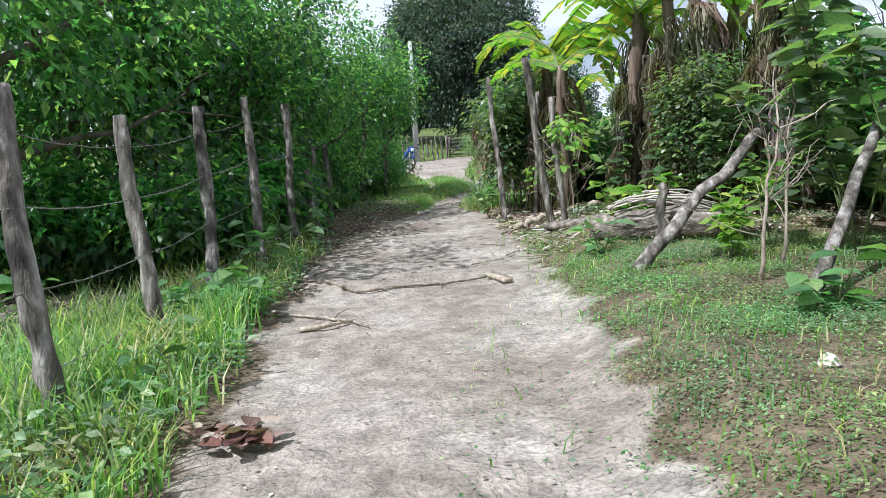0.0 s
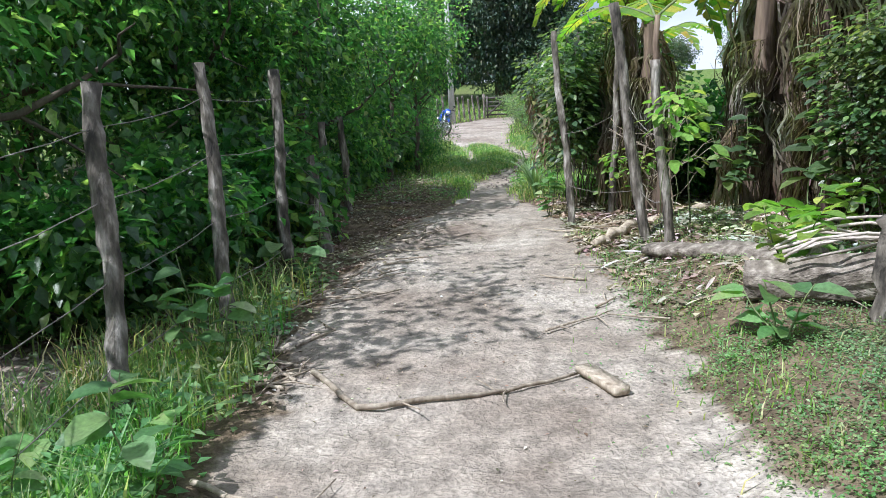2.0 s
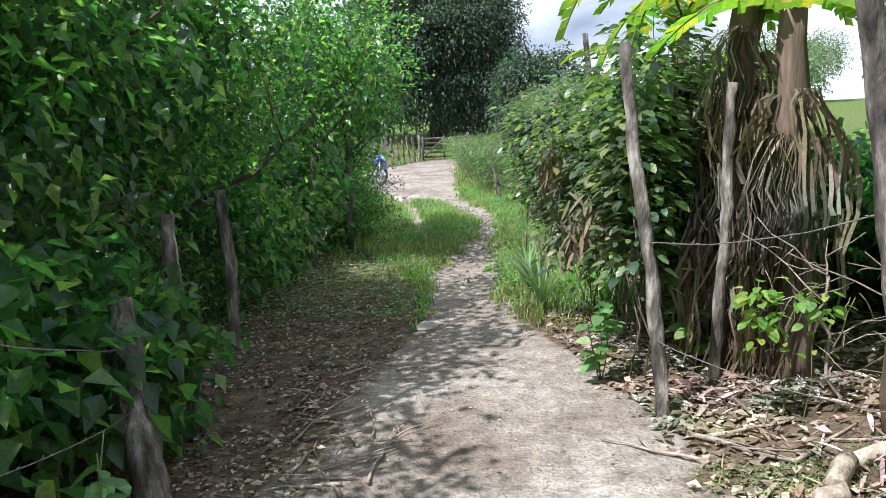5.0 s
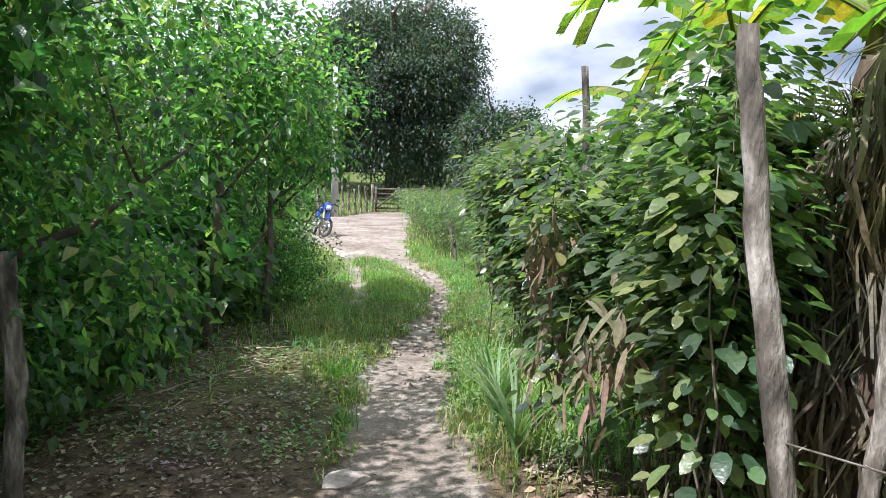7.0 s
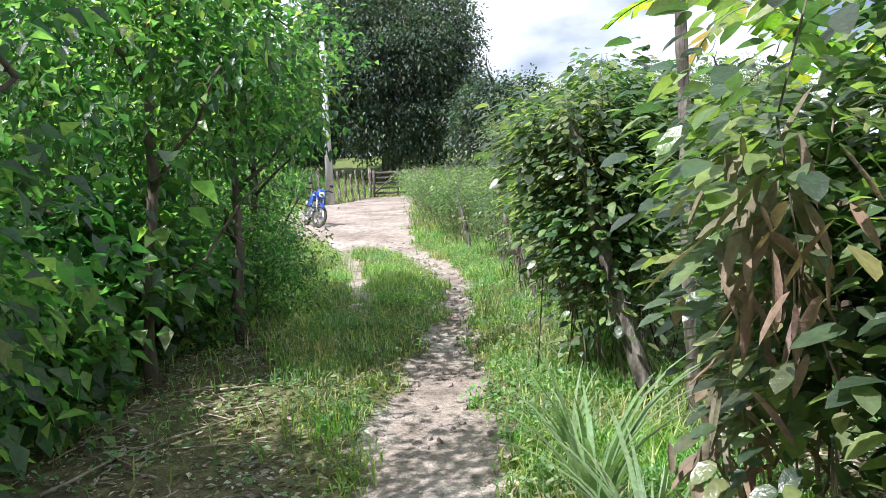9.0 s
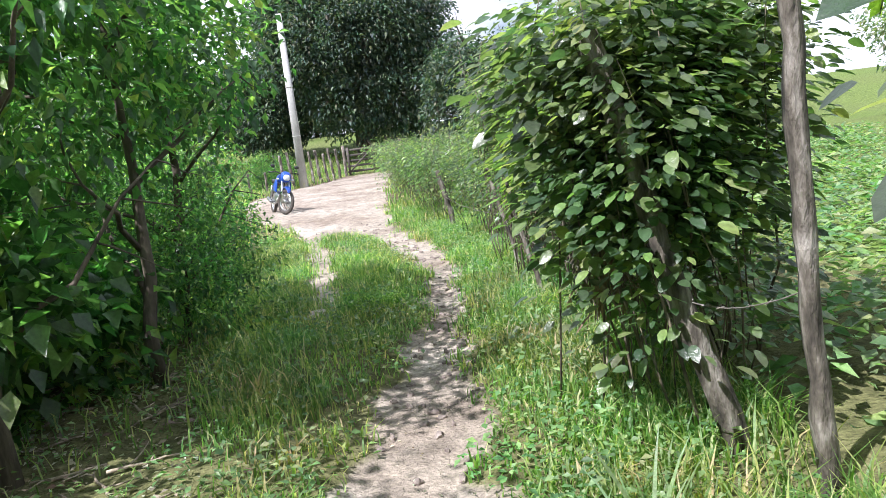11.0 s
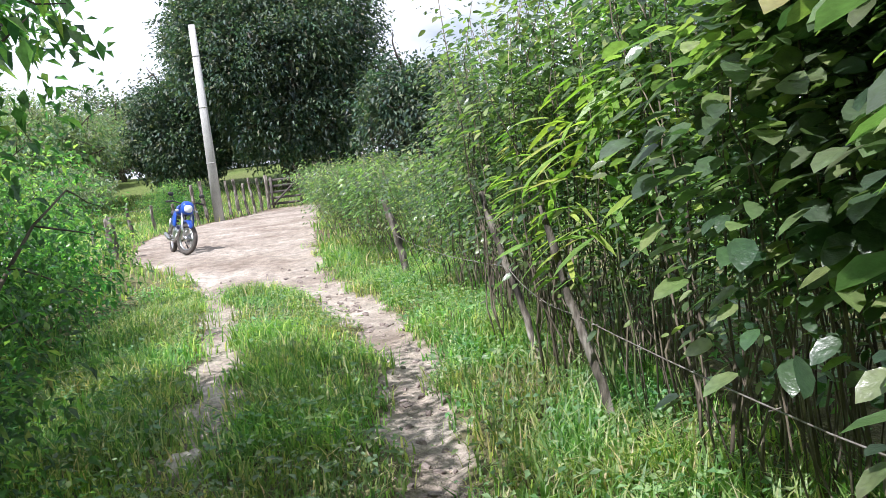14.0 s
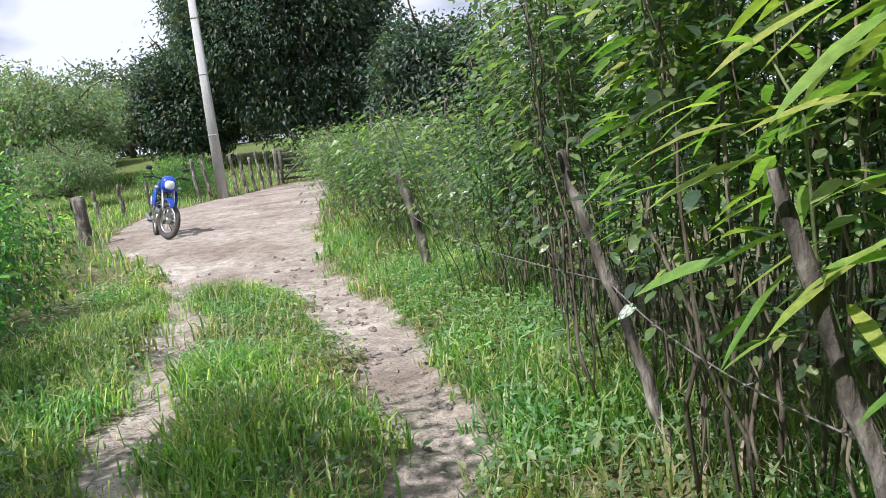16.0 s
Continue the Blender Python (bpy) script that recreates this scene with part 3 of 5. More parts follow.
def hedge_plant(name, x, y, height, half, stems, seed, mat, label, category, group, leaves=900, leaf=0.12, low=0.35, aspect=0.55, fine=False, stem_mat=None, lean=0.0, drop=0.5):
    """Many upright stems from one root, with leaves along their upper parts."""
    r = np.random.default_rng(seed)
    ob = thing(name, x, y, Hz(x, y), label, category, group)
    lines = []
    for k in range(stems):
        b = np.array(((r.random() - 0.5) * half * 1.1, (r.random() - 0.5) * half * 1.6, -0.05))
        t = np.array((b[0] * 1.2 + (r.random() - 0.5) * half * 1.2 - lean, b[1] * 1.1 + (r.random() - 0.5) * half * 1.4, height * (0.7 + 0.3 * r.random())))
        pts = crooked(b, t, 7, 0.09 * height ** 0.5, seed * 31 + k)
        lines.append(pts)
        child("stem", raw_mesh("stem", *tube(pts, np.linspace(0.004 + 0.007 * r.random() ** 2, 0.0025, 7), 6, 0.2, k), stem_mat or M_STEM, True), ob)
    lines = np.array(lines)
    pick = r.integers(0, stems, leaves)
    f = low + (1 - low) * r.random(leaves) ** drop
    seg = np.minimum((f * 6).astype(int), 5)
    w = (f * 6 - seg)[:, None]
    pos = lines[pick, seg] * (1 - w) + lines[pick, seg + 1] * w
    a = r.random(leaves) * 2 * np.pi
    out = np.c_[np.cos(a), np.sin(a), r.random(leaves) * 0.7 - 0.45]
    pos = pos + out * (r.random(leaves) ** 0.7)[:, None] * half * 0.55
    L = leaf * (0.55 + 0.8 * r.random(leaves))
    child("foliage", raw_mesh("foliage", *leaf_cloud(pos, out, L, L * aspect, r, 0.1, 0.3, fine), mat, True), ob)
    return ob


def spread_copies(src, rows):
    for x, y, rz, s in rows:
        m = pose(x, y, Hz(x, y), 0, 0, rz) @ Matrix.Scale(s, 4)
        copy_thing(src, m).matrix_basis = m


# vine-covered hedge beside the narrow trail
VINE_L = "tall vine-covered hedge shrub with large glossy leaves"
vine_a = hedge_plant("vine_hedge", 1.25, 10.9, 2.25, 0.62, 9, 61, M_HEDGE, VINE_L, "hedge", "vine hedge", 2600, 0.088, 0.36, 0.68, True)
vine_b = hedge_plant("vine_hedge", 1.1, 12.0, 2.35, 0.62, 9, 62, M_HEDGE, VINE_L, "hedge", "vine hedge", 3400, 0.07, 0.2, 0.68, True)
spread_copies(vine_a, [(1.4, 12.4, 80, 1.0), (1.1, 16.2, 150, 1.12), (1.5, 11.6, 250, 0.95), (1.45, 16.9, 20, 1.1)])
spread_copies(vine_b, [(1.35, 11.35, 30, 1.12), (3.6, 7.3, 200, 0.85), (1.2, 15.6, 200, 1.05), (1.45, 16.4, 300, 1.12), (1.9, 12.1, 50, 1.0), (1.25, 15.9, 100, 1.0)])
# stalky hedge further on
STALK_L = "hedge shrub of thin upright brown stalks with sparse leaves"
stalk_a = hedge_plant("stalk_hedge", 1.3, 18.0, 2.5, 0.42, 28, 71, M_HEDGE, STALK_L, "hedge", "stalk hedge", 3600, 0.056, 0.22, 0.55, True, None, 0, 0.45)
stalk_b = hedge_plant("stalk_hedge", 1.3, 19.0, 2.7, 0.42, 28, 72, M_HEDGE, STALK_L, "hedge", "stalk hedge", 3600, 0.056, 0.2, 0.55, True, None, 0, 0.45)
spread_copies(stalk_a, [(1.15, 19.8, 90, 1.05), (1.15, 21.6, 200, 1.0), (1.1, 23.2, 300, 0.85), (1.85, 18.6, 140, 1.0), (1.9, 21.0, 40, 0.95)])
spread_copies(stalk_b, [(1.05, 20.7, 60, 1.0), (1.15, 22.4, 170, 0.92), (1.5, 17.5, 250, 0.98), (1.8, 19.9, 320, 0.95)])
LOW_L = "clipped leafy hedge shrub beside the earth road"
low_a = hedge_plant("clipped_hedge", 0.95, 24.1, 1.75, 0.75, 14, 81, M_HEDGE, LOW_L, "hedge", "clipped hedge", 1500, 0.07, 0.25, 0.5, False, None, 0, 0.6)
rows = []
for k in range(22):
    yy = 24.8 + k * 0.72
    rows.append((float(hedge_x(yy)) + 0.12 * math.sin(k * 2.3) + 0.1, yy, (k * 67) % 360, 0.97 - 0.008 * k + 0.05 * math.sin(k * 1.7)))
spread_copies(low_a, rows)

# young mango sapling with long bright leaves reaching over the verge
sap = hedge_plant("long_leaved_sapling", 1.12, 18.7, 1.95, 0.42, 5, 91, M_LIGHT, "sapling with long narrow bright green leaves", "sapling", "saplings", 270, 0.21, 0.48, 0.17, True, M_GSTEM, 0.2, 0.5)
spread_copies(sap, [(1.15, 20.1, 220, 0.9)])
sap2 = hedge_plant("broad_leaved_sapling", 1.95, 7.9, 1.75, 0.34, 3, 92, M_LIGHT, "sapling with broad bright green leaves beside fence posts", "sapling", "broad-leaved saplings", 105, 0.13, 0.45, 0.6, True, M_GSTEM)
spread_copies(sap2, [(1.5, 9.5, 100, 0.62)])

# ---- fences ----


def post_mesh(base, top, r0, r1, seed, wob=0.35, mat=None):
    n = 22
    t = np.linspace(0, 1, n)[:, None]
    r = np.random.default_rng(seed)
    a, b = np.asarray(base), np.asarray(top)
    pts = a * (1 - t) + b * t + np.c_[np.sin(t[:, 0] * 5 + seed) * 0.02, np.cos(t[:, 0] * 4 + seed) * 0.02, np.zeros(n)] * np.sin(np.pi * t) + (r.random((n, 3)) - 0.5) * 0.012
    v, f = tube(pts, np.linspace(r0, r1, n) * (0.86 + 0.28 * r.random(n)), 11, wob, seed)
    return raw_mesh("post", v, f, mat or M_POST)


def wire_mesh(points, sag=0.03, barbs=True, seed=0):
    r = np.random.default_rng(seed)
    pts = []
    for a, b in zip(points[:-1], points[1:]):
        a, b = np.asarray(a, float), np.asarray(b, float)
        for t in np.linspace(0, 1, 9)[:-1]:
            p = a * (1 - t) + b * t
            pts.append(p - (0, 0, sag * 4 * t * (1 - t)) + (r.random(3) - 0.5) * 0.008)
    pts.append(np.asarray(points[-1], float))
    pieces = [tube(pts, 0.0032, 5)]
    if barbs:
        for a, b in zip(pts[:-1], pts[1:]):
            m = (a + b) / 2
            d = unit(r.normal(size=3)) * 0.02
            pieces.append(tube([m - d, m + d], 0.0022, 4))
    return raw_mesh("wire", *joined(pieces), M_WIRE)


def fence(name, label, posts, wires, mat=None, sag=0.03, barbs=True):
    """posts: (base x, y, top x, y, z, r0, r1); wires: lists of (post, height share)."""
    ob = thing(name, posts[0][0], posts[0][1], Hz(posts[0][0], posts[0][1]), label, "fence")
    o = np.array(ob.matrix_basis.translation)
    lines = []
    for k, (bx, by, tx, ty, tz, r0, r1) in enumerate(posts):
        b, t = np.array((bx, by, Hz(bx, by) - 0.12)), np.array((tx, ty, tz))
        lines.append((b, t))
        child("post", post_mesh(b - o, t - o, r0, r1, k * 5 + len(posts), mat=mat), ob)
    for k, w in enumerate(wires):
        pts = [lines[i][0] * (1 - s) + lines[i][1] * s - o for i, s in w]
        child("wire", wire_mesh(pts, sag, barbs, k), ob, "rusty barbed wire strand" if barbs else "")
    return ob


fence("barbed_wire_fence", "rustic fence of crooked grey wooden posts with barbed wire", [
    (-0.72, 0.0 - 1.2, -0.85, -1.25, 1.6, 0.06, 0.05),
    (-0.80, 1.0, -0.96, 1.1, 1.58, 0.055, 0.048),
    (-1.05, 2.45, -1.22, 2.6, 1.52, 0.05, 0.042),
    (-1.40, 4.15, -1.53, 4.5, 1.68, 0.058, 0.05),
    (-1.50, 5.75, -1.69, 6.1, 1.87, 0.062, 0.045),
    (-1.62, 7.3, -1.70, 7.6, 1.88, 0.05, 0.042),
    (-1.72, 8.75, -1.90, 9.0, 1.0, 0.10, 0.07),
    (-1.95, 9.9, -2.05, 10.0, 1.35, 0.06, 0.05),
    (-2.25, 11.6, -2.3, 11.7, 1.4, 0.05, 0.045),
], [[(i, 0.88) for i in range(6)], [(i, 0.68) for i in range(6)] + [(6, 0.8)], [(i, 0.46) for i in range(6)] + [(6, 0.55)], [(i, 0.24) for i in range(1, 6)]])

fence("bankside_fence", "weathered wooden posts with slack barbed wire beside the bank", [
    (1.70, 8.15, 1.42, 8.3, 2.32, 0.052, 0.04),
    (1.84, 7.6, 1.72, 7.7, 1.75, 0.043, 0.036),
    (1.02, 9.75, 0.86, 10.0, 2.25, 0.042, 0.033),
    (1.5, 10.4, 1.62, 10.4, 2.0, 0.042, 0.034),
    (1.36, 14.62, 1.26, 14.62, 2.9, 0.05, 0.036),
    (1.22, 15.1, 0.72, 15.35, 1.95, 0.055, 0.05),
    (0.92, 18.75, 0.70, 19.0, 1.15, 0.024, 0.018),
    (0.92, 20.2, 0.68, 20.6, 1.2, 0.028, 0.022),
    (0.42, 25.0, 0.20, 25.1, 1.1, 0.05, 0.04),
], [[(2, 0.5), (0, 0.6), (1, 0.62)], [(4, 0.32), (5, 0.4), (6, 0.55), (7, 0.6), (8, 0.6)], [(1, 0.3), (0, 0.26), (2, 0.25)]], sag=0.06)

# ---- far fence, gate, pole ----
row = []
for k, (x, y) in enumerate(((-5.75, 43.9), (-5.55, 44.6), (-5.2, 45.9), (-4.95, 46.7), (-4.72, 47.5), (-4.5, 48.3), (-4.28, 49.0), (-4.05, 49.7))):
    g = Hz(x, y)
    row.append((x, y, x - 0.12 + 0.1 * math.sin(k * 3.1), y, g + 1.5 + 0.12 * math.sin(k * 2.2), 0.07, 0.055))
fence("picket_fence", "row of rough upright poles with wire beside a gate", row, [[(i, 0.9) for i in range(8)], [(i, 0.6) for i in range(8)], [(i, 0.3) for i in range(8)]], barbs=False)
row = []
for k in range(9):
    y = 42.6 - k * 1.6
    x = np.interp(y, [28, 33, 38.5, 43], [-6.6, -6.9, -7.1, -6.2])
    row.append((float(x), y, float(x) - 0.05, y, Hz(x, y) + 0.85 + 0.1 * math.sin(k), 0.055, 0.045))
fence("low_wire_fence", "low wooden post and wire fence along the grass", row, [[(i, 0.9) for i in range(9)], [(i, 0.5) for i in range(9)]], barbs=False)


def wooden_gate():
    x0, y0, x1, y1 = -3.8, 50.3, -0.9, 50.9
    g = Hz(x0, y0)
    ob = thing("wooden_gate", x0, y0, g, "closed dark wooden field gate with five rails", "gate", rz=math.degrees(math.atan2(y1 - y0, x1 - x0)))
    L = math.hypot(x1 - x0, y1 - y0)
    for x in (0.0, L):
        child("gate_post", raw_mesh("gate_post", *tube(crooked((x, 0, -0.2), (x, 0, 1.62), 6, 0.02, int(x * 9)), 0.085, 9, 0.2, 3), M_POST, True), ob)
    for k in range(5):
        child("rail", raw_mesh("rail", *box(L / 2, -0.03, 0.28 + k * 0.27, L - 0.2, 0.035, 0.11), M_GATE), ob)
    for x in (0.2, L / 2, L - 0.2):
        child("stile", raw_mesh("stile", *box(x, -0.075, 0.8, 0.11, 0.04, 1.4), M_GATE), ob)
    for a, b in (((0.25, 0.3), (L / 2, 1.35)), ((L - 0.25, 0.3), (L / 2, 1.35))):
        child("brace", raw_mesh("brace", *tube([(a[0], -0.12, a[1]), (b[0], -0.12, b[1])], 0.045, 6), M_GATE), ob)


wooden_gate()


def concrete_pole():
    x, y = -5.16, 44.8
    ob = thing("utility_pole", x, y, Hz(x, y), "tall tapered pale concrete utility pole", "utility pole")
    v, f = box(0, 0, 3.5, 1, 1, 7.7)
    v[:, :2] *= np.where(v[:, 2] < 3, 0.36, 0.22)[:, None]
    child("shaft", raw_mesh("shaft", v, f, M_CONC), ob)
    for z in (2.2, 4.3, 6.2):
        child("band", raw_mesh("band", *box(0, 0, z, 0.335 - 0.017 * z + 0.03, 0.335 - 0.017 * z + 0.03, 0.05), M_CONC), ob, "moulded concrete band")


concrete_pole()

# ---- motorcycle ----


def ring(radius, minor, seg=40, sides=10, wide=1.0):
    a = np.linspace(0, 2 * np.pi, seg, endpoint=False)
    b = np.linspace(0, 2 * np.pi, sides, endpoint=False)
    A, B = np.meshgrid(a, b, indexing="ij")
    rr = radius + minor * np.cos(B)
    v = np.stack([minor * wide * np.sin(B), rr * np.cos(A), rr * np.sin(A)], -1).reshape(-1, 3)
    i, j = np.meshgrid(np.arange(seg), np.arange(sides), indexing="ij")
    i, j = i.ravel(), j.ravel()
    return v, [np.stack([i * sides + j, ((i + 1) % seg) * sides + j, ((i + 1) % seg) * sides + (j + 1) % sides, i * sides + (j + 1) % sides], 1)]


def loft(sections, sides=12):
    """Rounded body through (y, z, half width, half height) sections."""
    b = np.linspace(0, 2 * np.pi, sides, endpoint=False)
    cx, cz = np.sign(np.cos(b)) * np.abs(np.cos(b)) ** 0.7, np.sign(np.sin(b)) * np.abs(np.sin(b)) ** 0.7
    vs = np.concatenate([np.c_[cx * w, np.full(sides, y), z + cz * h] for y, z, w, h in sections])
    k = np.arange(sides)
    q = np.concatenate([np.stack([i * sides + k, i * sides + (k + 1) % sides, (i + 1) * sides + (k + 1) % sides, (i + 1) * sides + k], 1) for i in range(len(sections) - 1)])
    ends = np.array([k[::-1], (len(sections) - 1) * sides + k])
    return vs, [q, ends]


def motorcycle():
    x, y = -3.5, 30.35
    ob = thing("motorcycle", x, y, Hz(x, y) + 0.01, "blue motorcycle leaning on its side stand on the earth road", "motorcycle")
    ob.matrix_basis = pose(x, y, Hz(x, y) + 0.01, 0, -12, 203)

    def wheel(name, cy, turn):
        t = Matrix.Translation((0, cy, 0.31)) @ pose(0, 0, 0, 0, 0, turn)

        def put(nm, vf, mat, par, label=""):
            v, f = vf
            v = np.array([t @ Vector(p) for p in v])
            return child(nm, raw_mesh(nm, v, f, mat, True), par, label)
        ty = put(name, ring(0.265, 0.046, 44, 10, 0.85), M_TYRE, ob, "dusty black tyre")
        put("rim", ring(0.212, 0.018, 40, 8, 1.2), M_CHROME, ty)
        put("hub", tube([(-0.06, 0, 0), (0.06, 0, 0)], 0.055, 14), M_CHROME, ty)
        put("brake_disc", tube([(-0.075, 0, 0), (-0.07, 0, 0)], 0.12, 24), M_CHROME, ty)
        for k in range(16):
            a = k * math.pi / 8
            put("spoke", tube([(0.03 * (-1) ** k, 0.05 * math.cos(a + 0.3), 0.05 * math.sin(a + 0.3)), (0, 0.21 * math.cos(a), 0.21 * math.sin(a))], 0.004, 4), M_CHROME, ty)

    def p(nm, vf, mat, par=ob, label="", smooth=True):
        return child(nm, raw_mesh(nm, *vf, mat, smooth), par, label)

    wheel("front_wheel", 0.0, 24)
    wheel("rear_wheel", -1.28, 0)
    for s in (-0.085, 0.085):
        p("fork_leg", tube([(s, 0.0, 0.31), (s, -0.12, 0.60), (s, -0.26, 0.92)], 0.024, 10), M_CHROME)
    p("front_mudguard", loft([(-0.24, 0.56, 0.05, 0.02), (-0.12, 0.65, 0.065, 0.025), (0.05, 0.665, 0.065, 0.022), (0.2, 0.60, 0.05, 0.02), (0.27, 0.53, 0.03, 0.012)]), M_BLUE, ob, "blue mudguard")
    hl = p("headlight_cowl", loft([(-0.30, 0.90, 0.09, 0.10), (-0.2, 0.92, 0.125, 0.14), (-0.11, 0.91, 0.115, 0.125), (-0.07, 0.90, 0.09, 0.09)]), M_BLUE, ob, "blue cowl")
    p("headlight", loft([(-0.085, 0.90, 0.085, 0.08), (-0.055, 0.90, 0.078, 0.072), (-0.035, 0.90, 0.05, 0.045)]), M_LAMP, hl, "clear headlight glass")
    hb = p("handlebar", tube([(-0.36, -0.42, 1.02), (-0.22, -0.34, 1.04), (-0.1, -0.29, 1.0), (0.1, -0.29, 1.0), (0.22, -0.34, 1.04), (0.36, -0.42, 1.02)], 0.014, 8), M_BLACK)
    for s in (-1, 1):
        p("grip", tube([(s * 0.25, -0.355, 1.037), (s * 0.37, -0.425, 1.018)], 0.02, 10), M_BLACK, hb)
        p("mirror", loft([(-0.36, 1.18, 0.05, 0.032), (-0.34, 1.18, 0.056, 0.038), (-0.325, 1.18, 0.04, 0.026)]), M_BLACK, hb) .data.transform(Matrix.Translation((s * 0.30, 0, 0)))
        p("mirror_stem", tube([(s * 0.22, -0.33, 1.04), (s * 0.29, -0.34, 1.16)], 0.007, 6), M_BLACK, hb)
        p("indicator", loft([(-0.25, 0.86, 0.035, 0.025), (-0.19, 0.86, 0.03, 0.02)]), M_LAMP, ob).data.transform(Matrix.Translation((s * 0.18, 0, 0)))
        p("side_panel", loft([(-0.32, 0.66, 0.012, 0.12), (-0.5, 0.70, 0.018, 0.16), (-0.72, 0.66, 0.012, 0.08)]), M_BLUE, ob, "blue side panel").data.transform(Matrix.Translation((s * 0.17, 0, 0)))
    p("fuel_tank", loft([(-0.30, 0.86, 0.06, 0.08), (-0.42, 0.88, 0.13, 0.12), (-0.6, 0.87, 0.14, 0.12), (-0.74, 0.82, 0.09, 0.07)]), M_BLUE, ob, "blue fuel tank")
    p("seat", loft([(-0.68, 0.81, 0.09, 0.045), (-0.9, 0.80, 0.13, 0.05), (-1.2, 0.83, 0.12, 0.05), (-1.42, 0.85, 0.08, 0.035)]), M_BLACK)
    p("engine", loft([(-0.38, 0.42, 0.10, 0.10), (-0.5, 0.44, 0.14, 0.17), (-0.68, 0.40, 0.15, 0.15), (-0.82, 0.40, 0.12, 0.10)], 8), M_CHROME)
    p("frame_tube", tube([(0, -0.28, 0.85), (0, -0.36, 0.5), (0, -0.5, 0.26), (0, -0.85, 0.26), (0, -1.28, 0.31)], 0.022, 8), M_BLACK)
    p("subframe_tube", tube([(0, -0.5, 0.75), (0, -0.9, 0.72), (0, -1.4, 0.78)], 0.02, 8), M_BLACK)
    p("exhaust", tube([(0.12, -0.42, 0.40), (0.14, -0.5, 0.26), (0.15, -0.9, 0.27), (0.16, -1.35, 0.38)], [0.018, 0.018, 0.035, 0.042], 10), M_CHROME)
    p("rear_mudguard", loft([(-1.1, 0.66, 0.05, 0.02), (-1.3, 0.68, 0.06, 0.02), (-1.55, 0.60, 0.05, 0.015)]), M_BLACK)
    p("tail_light", loft([(-1.45, 0.80, 0.06, 0.03), (-1.52, 0.79, 0.045, 0.022)]), M_BLACK)
    for s in (-1, 1):
        p("rear_shock", tube([(s * 0.12, -1.22, 0.36), (s * 0.12, -1.12, 0.70)], 0.026, 10), M_CHROME)
        p("foot_peg", tube([(s * 0.1, -0.7, 0.28), (s * 0.24, -0.72, 0.29)], 0.014, 6), M_BLACK)
    p("side_stand", tube([(-0.1, -0.72, 0.28), (-0.22, -0.68, 0.035)], 0.012, 6), M_BLACK)


motorcycle()

# ---- banana plants ----


def banana_leaf(base, direction, length, width, droop, r, ragged=0.3, strips=26):
    """A long arching blade, torn into strips either side of the midrib."""
    d = unit(np.array((direction[0], direction[1], 0.0)))
    side = np.array((-d[1], d[0], 0.0))
    t = np.linspace(0, 1, strips + 1)
    up = direction[2]
    mid = np.array(base) + np.outer(t * length, d) * (1 - 0.25 * t[:, None] * droop) + np.outer(t * length * up - droop * length * t * t, (0, 0, 1))
    vs, q = [], []
    for i in range(strips):
        w = width * 0.5 * math.sin(math.pi * min(1, 0.12 + 0.88 * ((i + 0.5) / strips))) ** 0.6
        for s in (-1, 1):
            torn = ragged * r.random() if r.random() < 0.5 else 0.0
            a, b = mid[i], mid[i + 1] * (1 - torn * 0.2) + mid[i] * torn * 0.2
            hang = np.array((0, 0, -1.0)) * w * (0.25 + torn * 1.3)
            o = len(vs)
            vs += [a, b, b + side * s * w * (1 - torn * 0.5) + hang + d * 0.05, a + side * s * w * (1 - torn * 0.5) + hang + d * 0.05]
            q.append((o, o + 1, o + 2, o + 3))
    return np.array(vs), [np.array(q)], mid


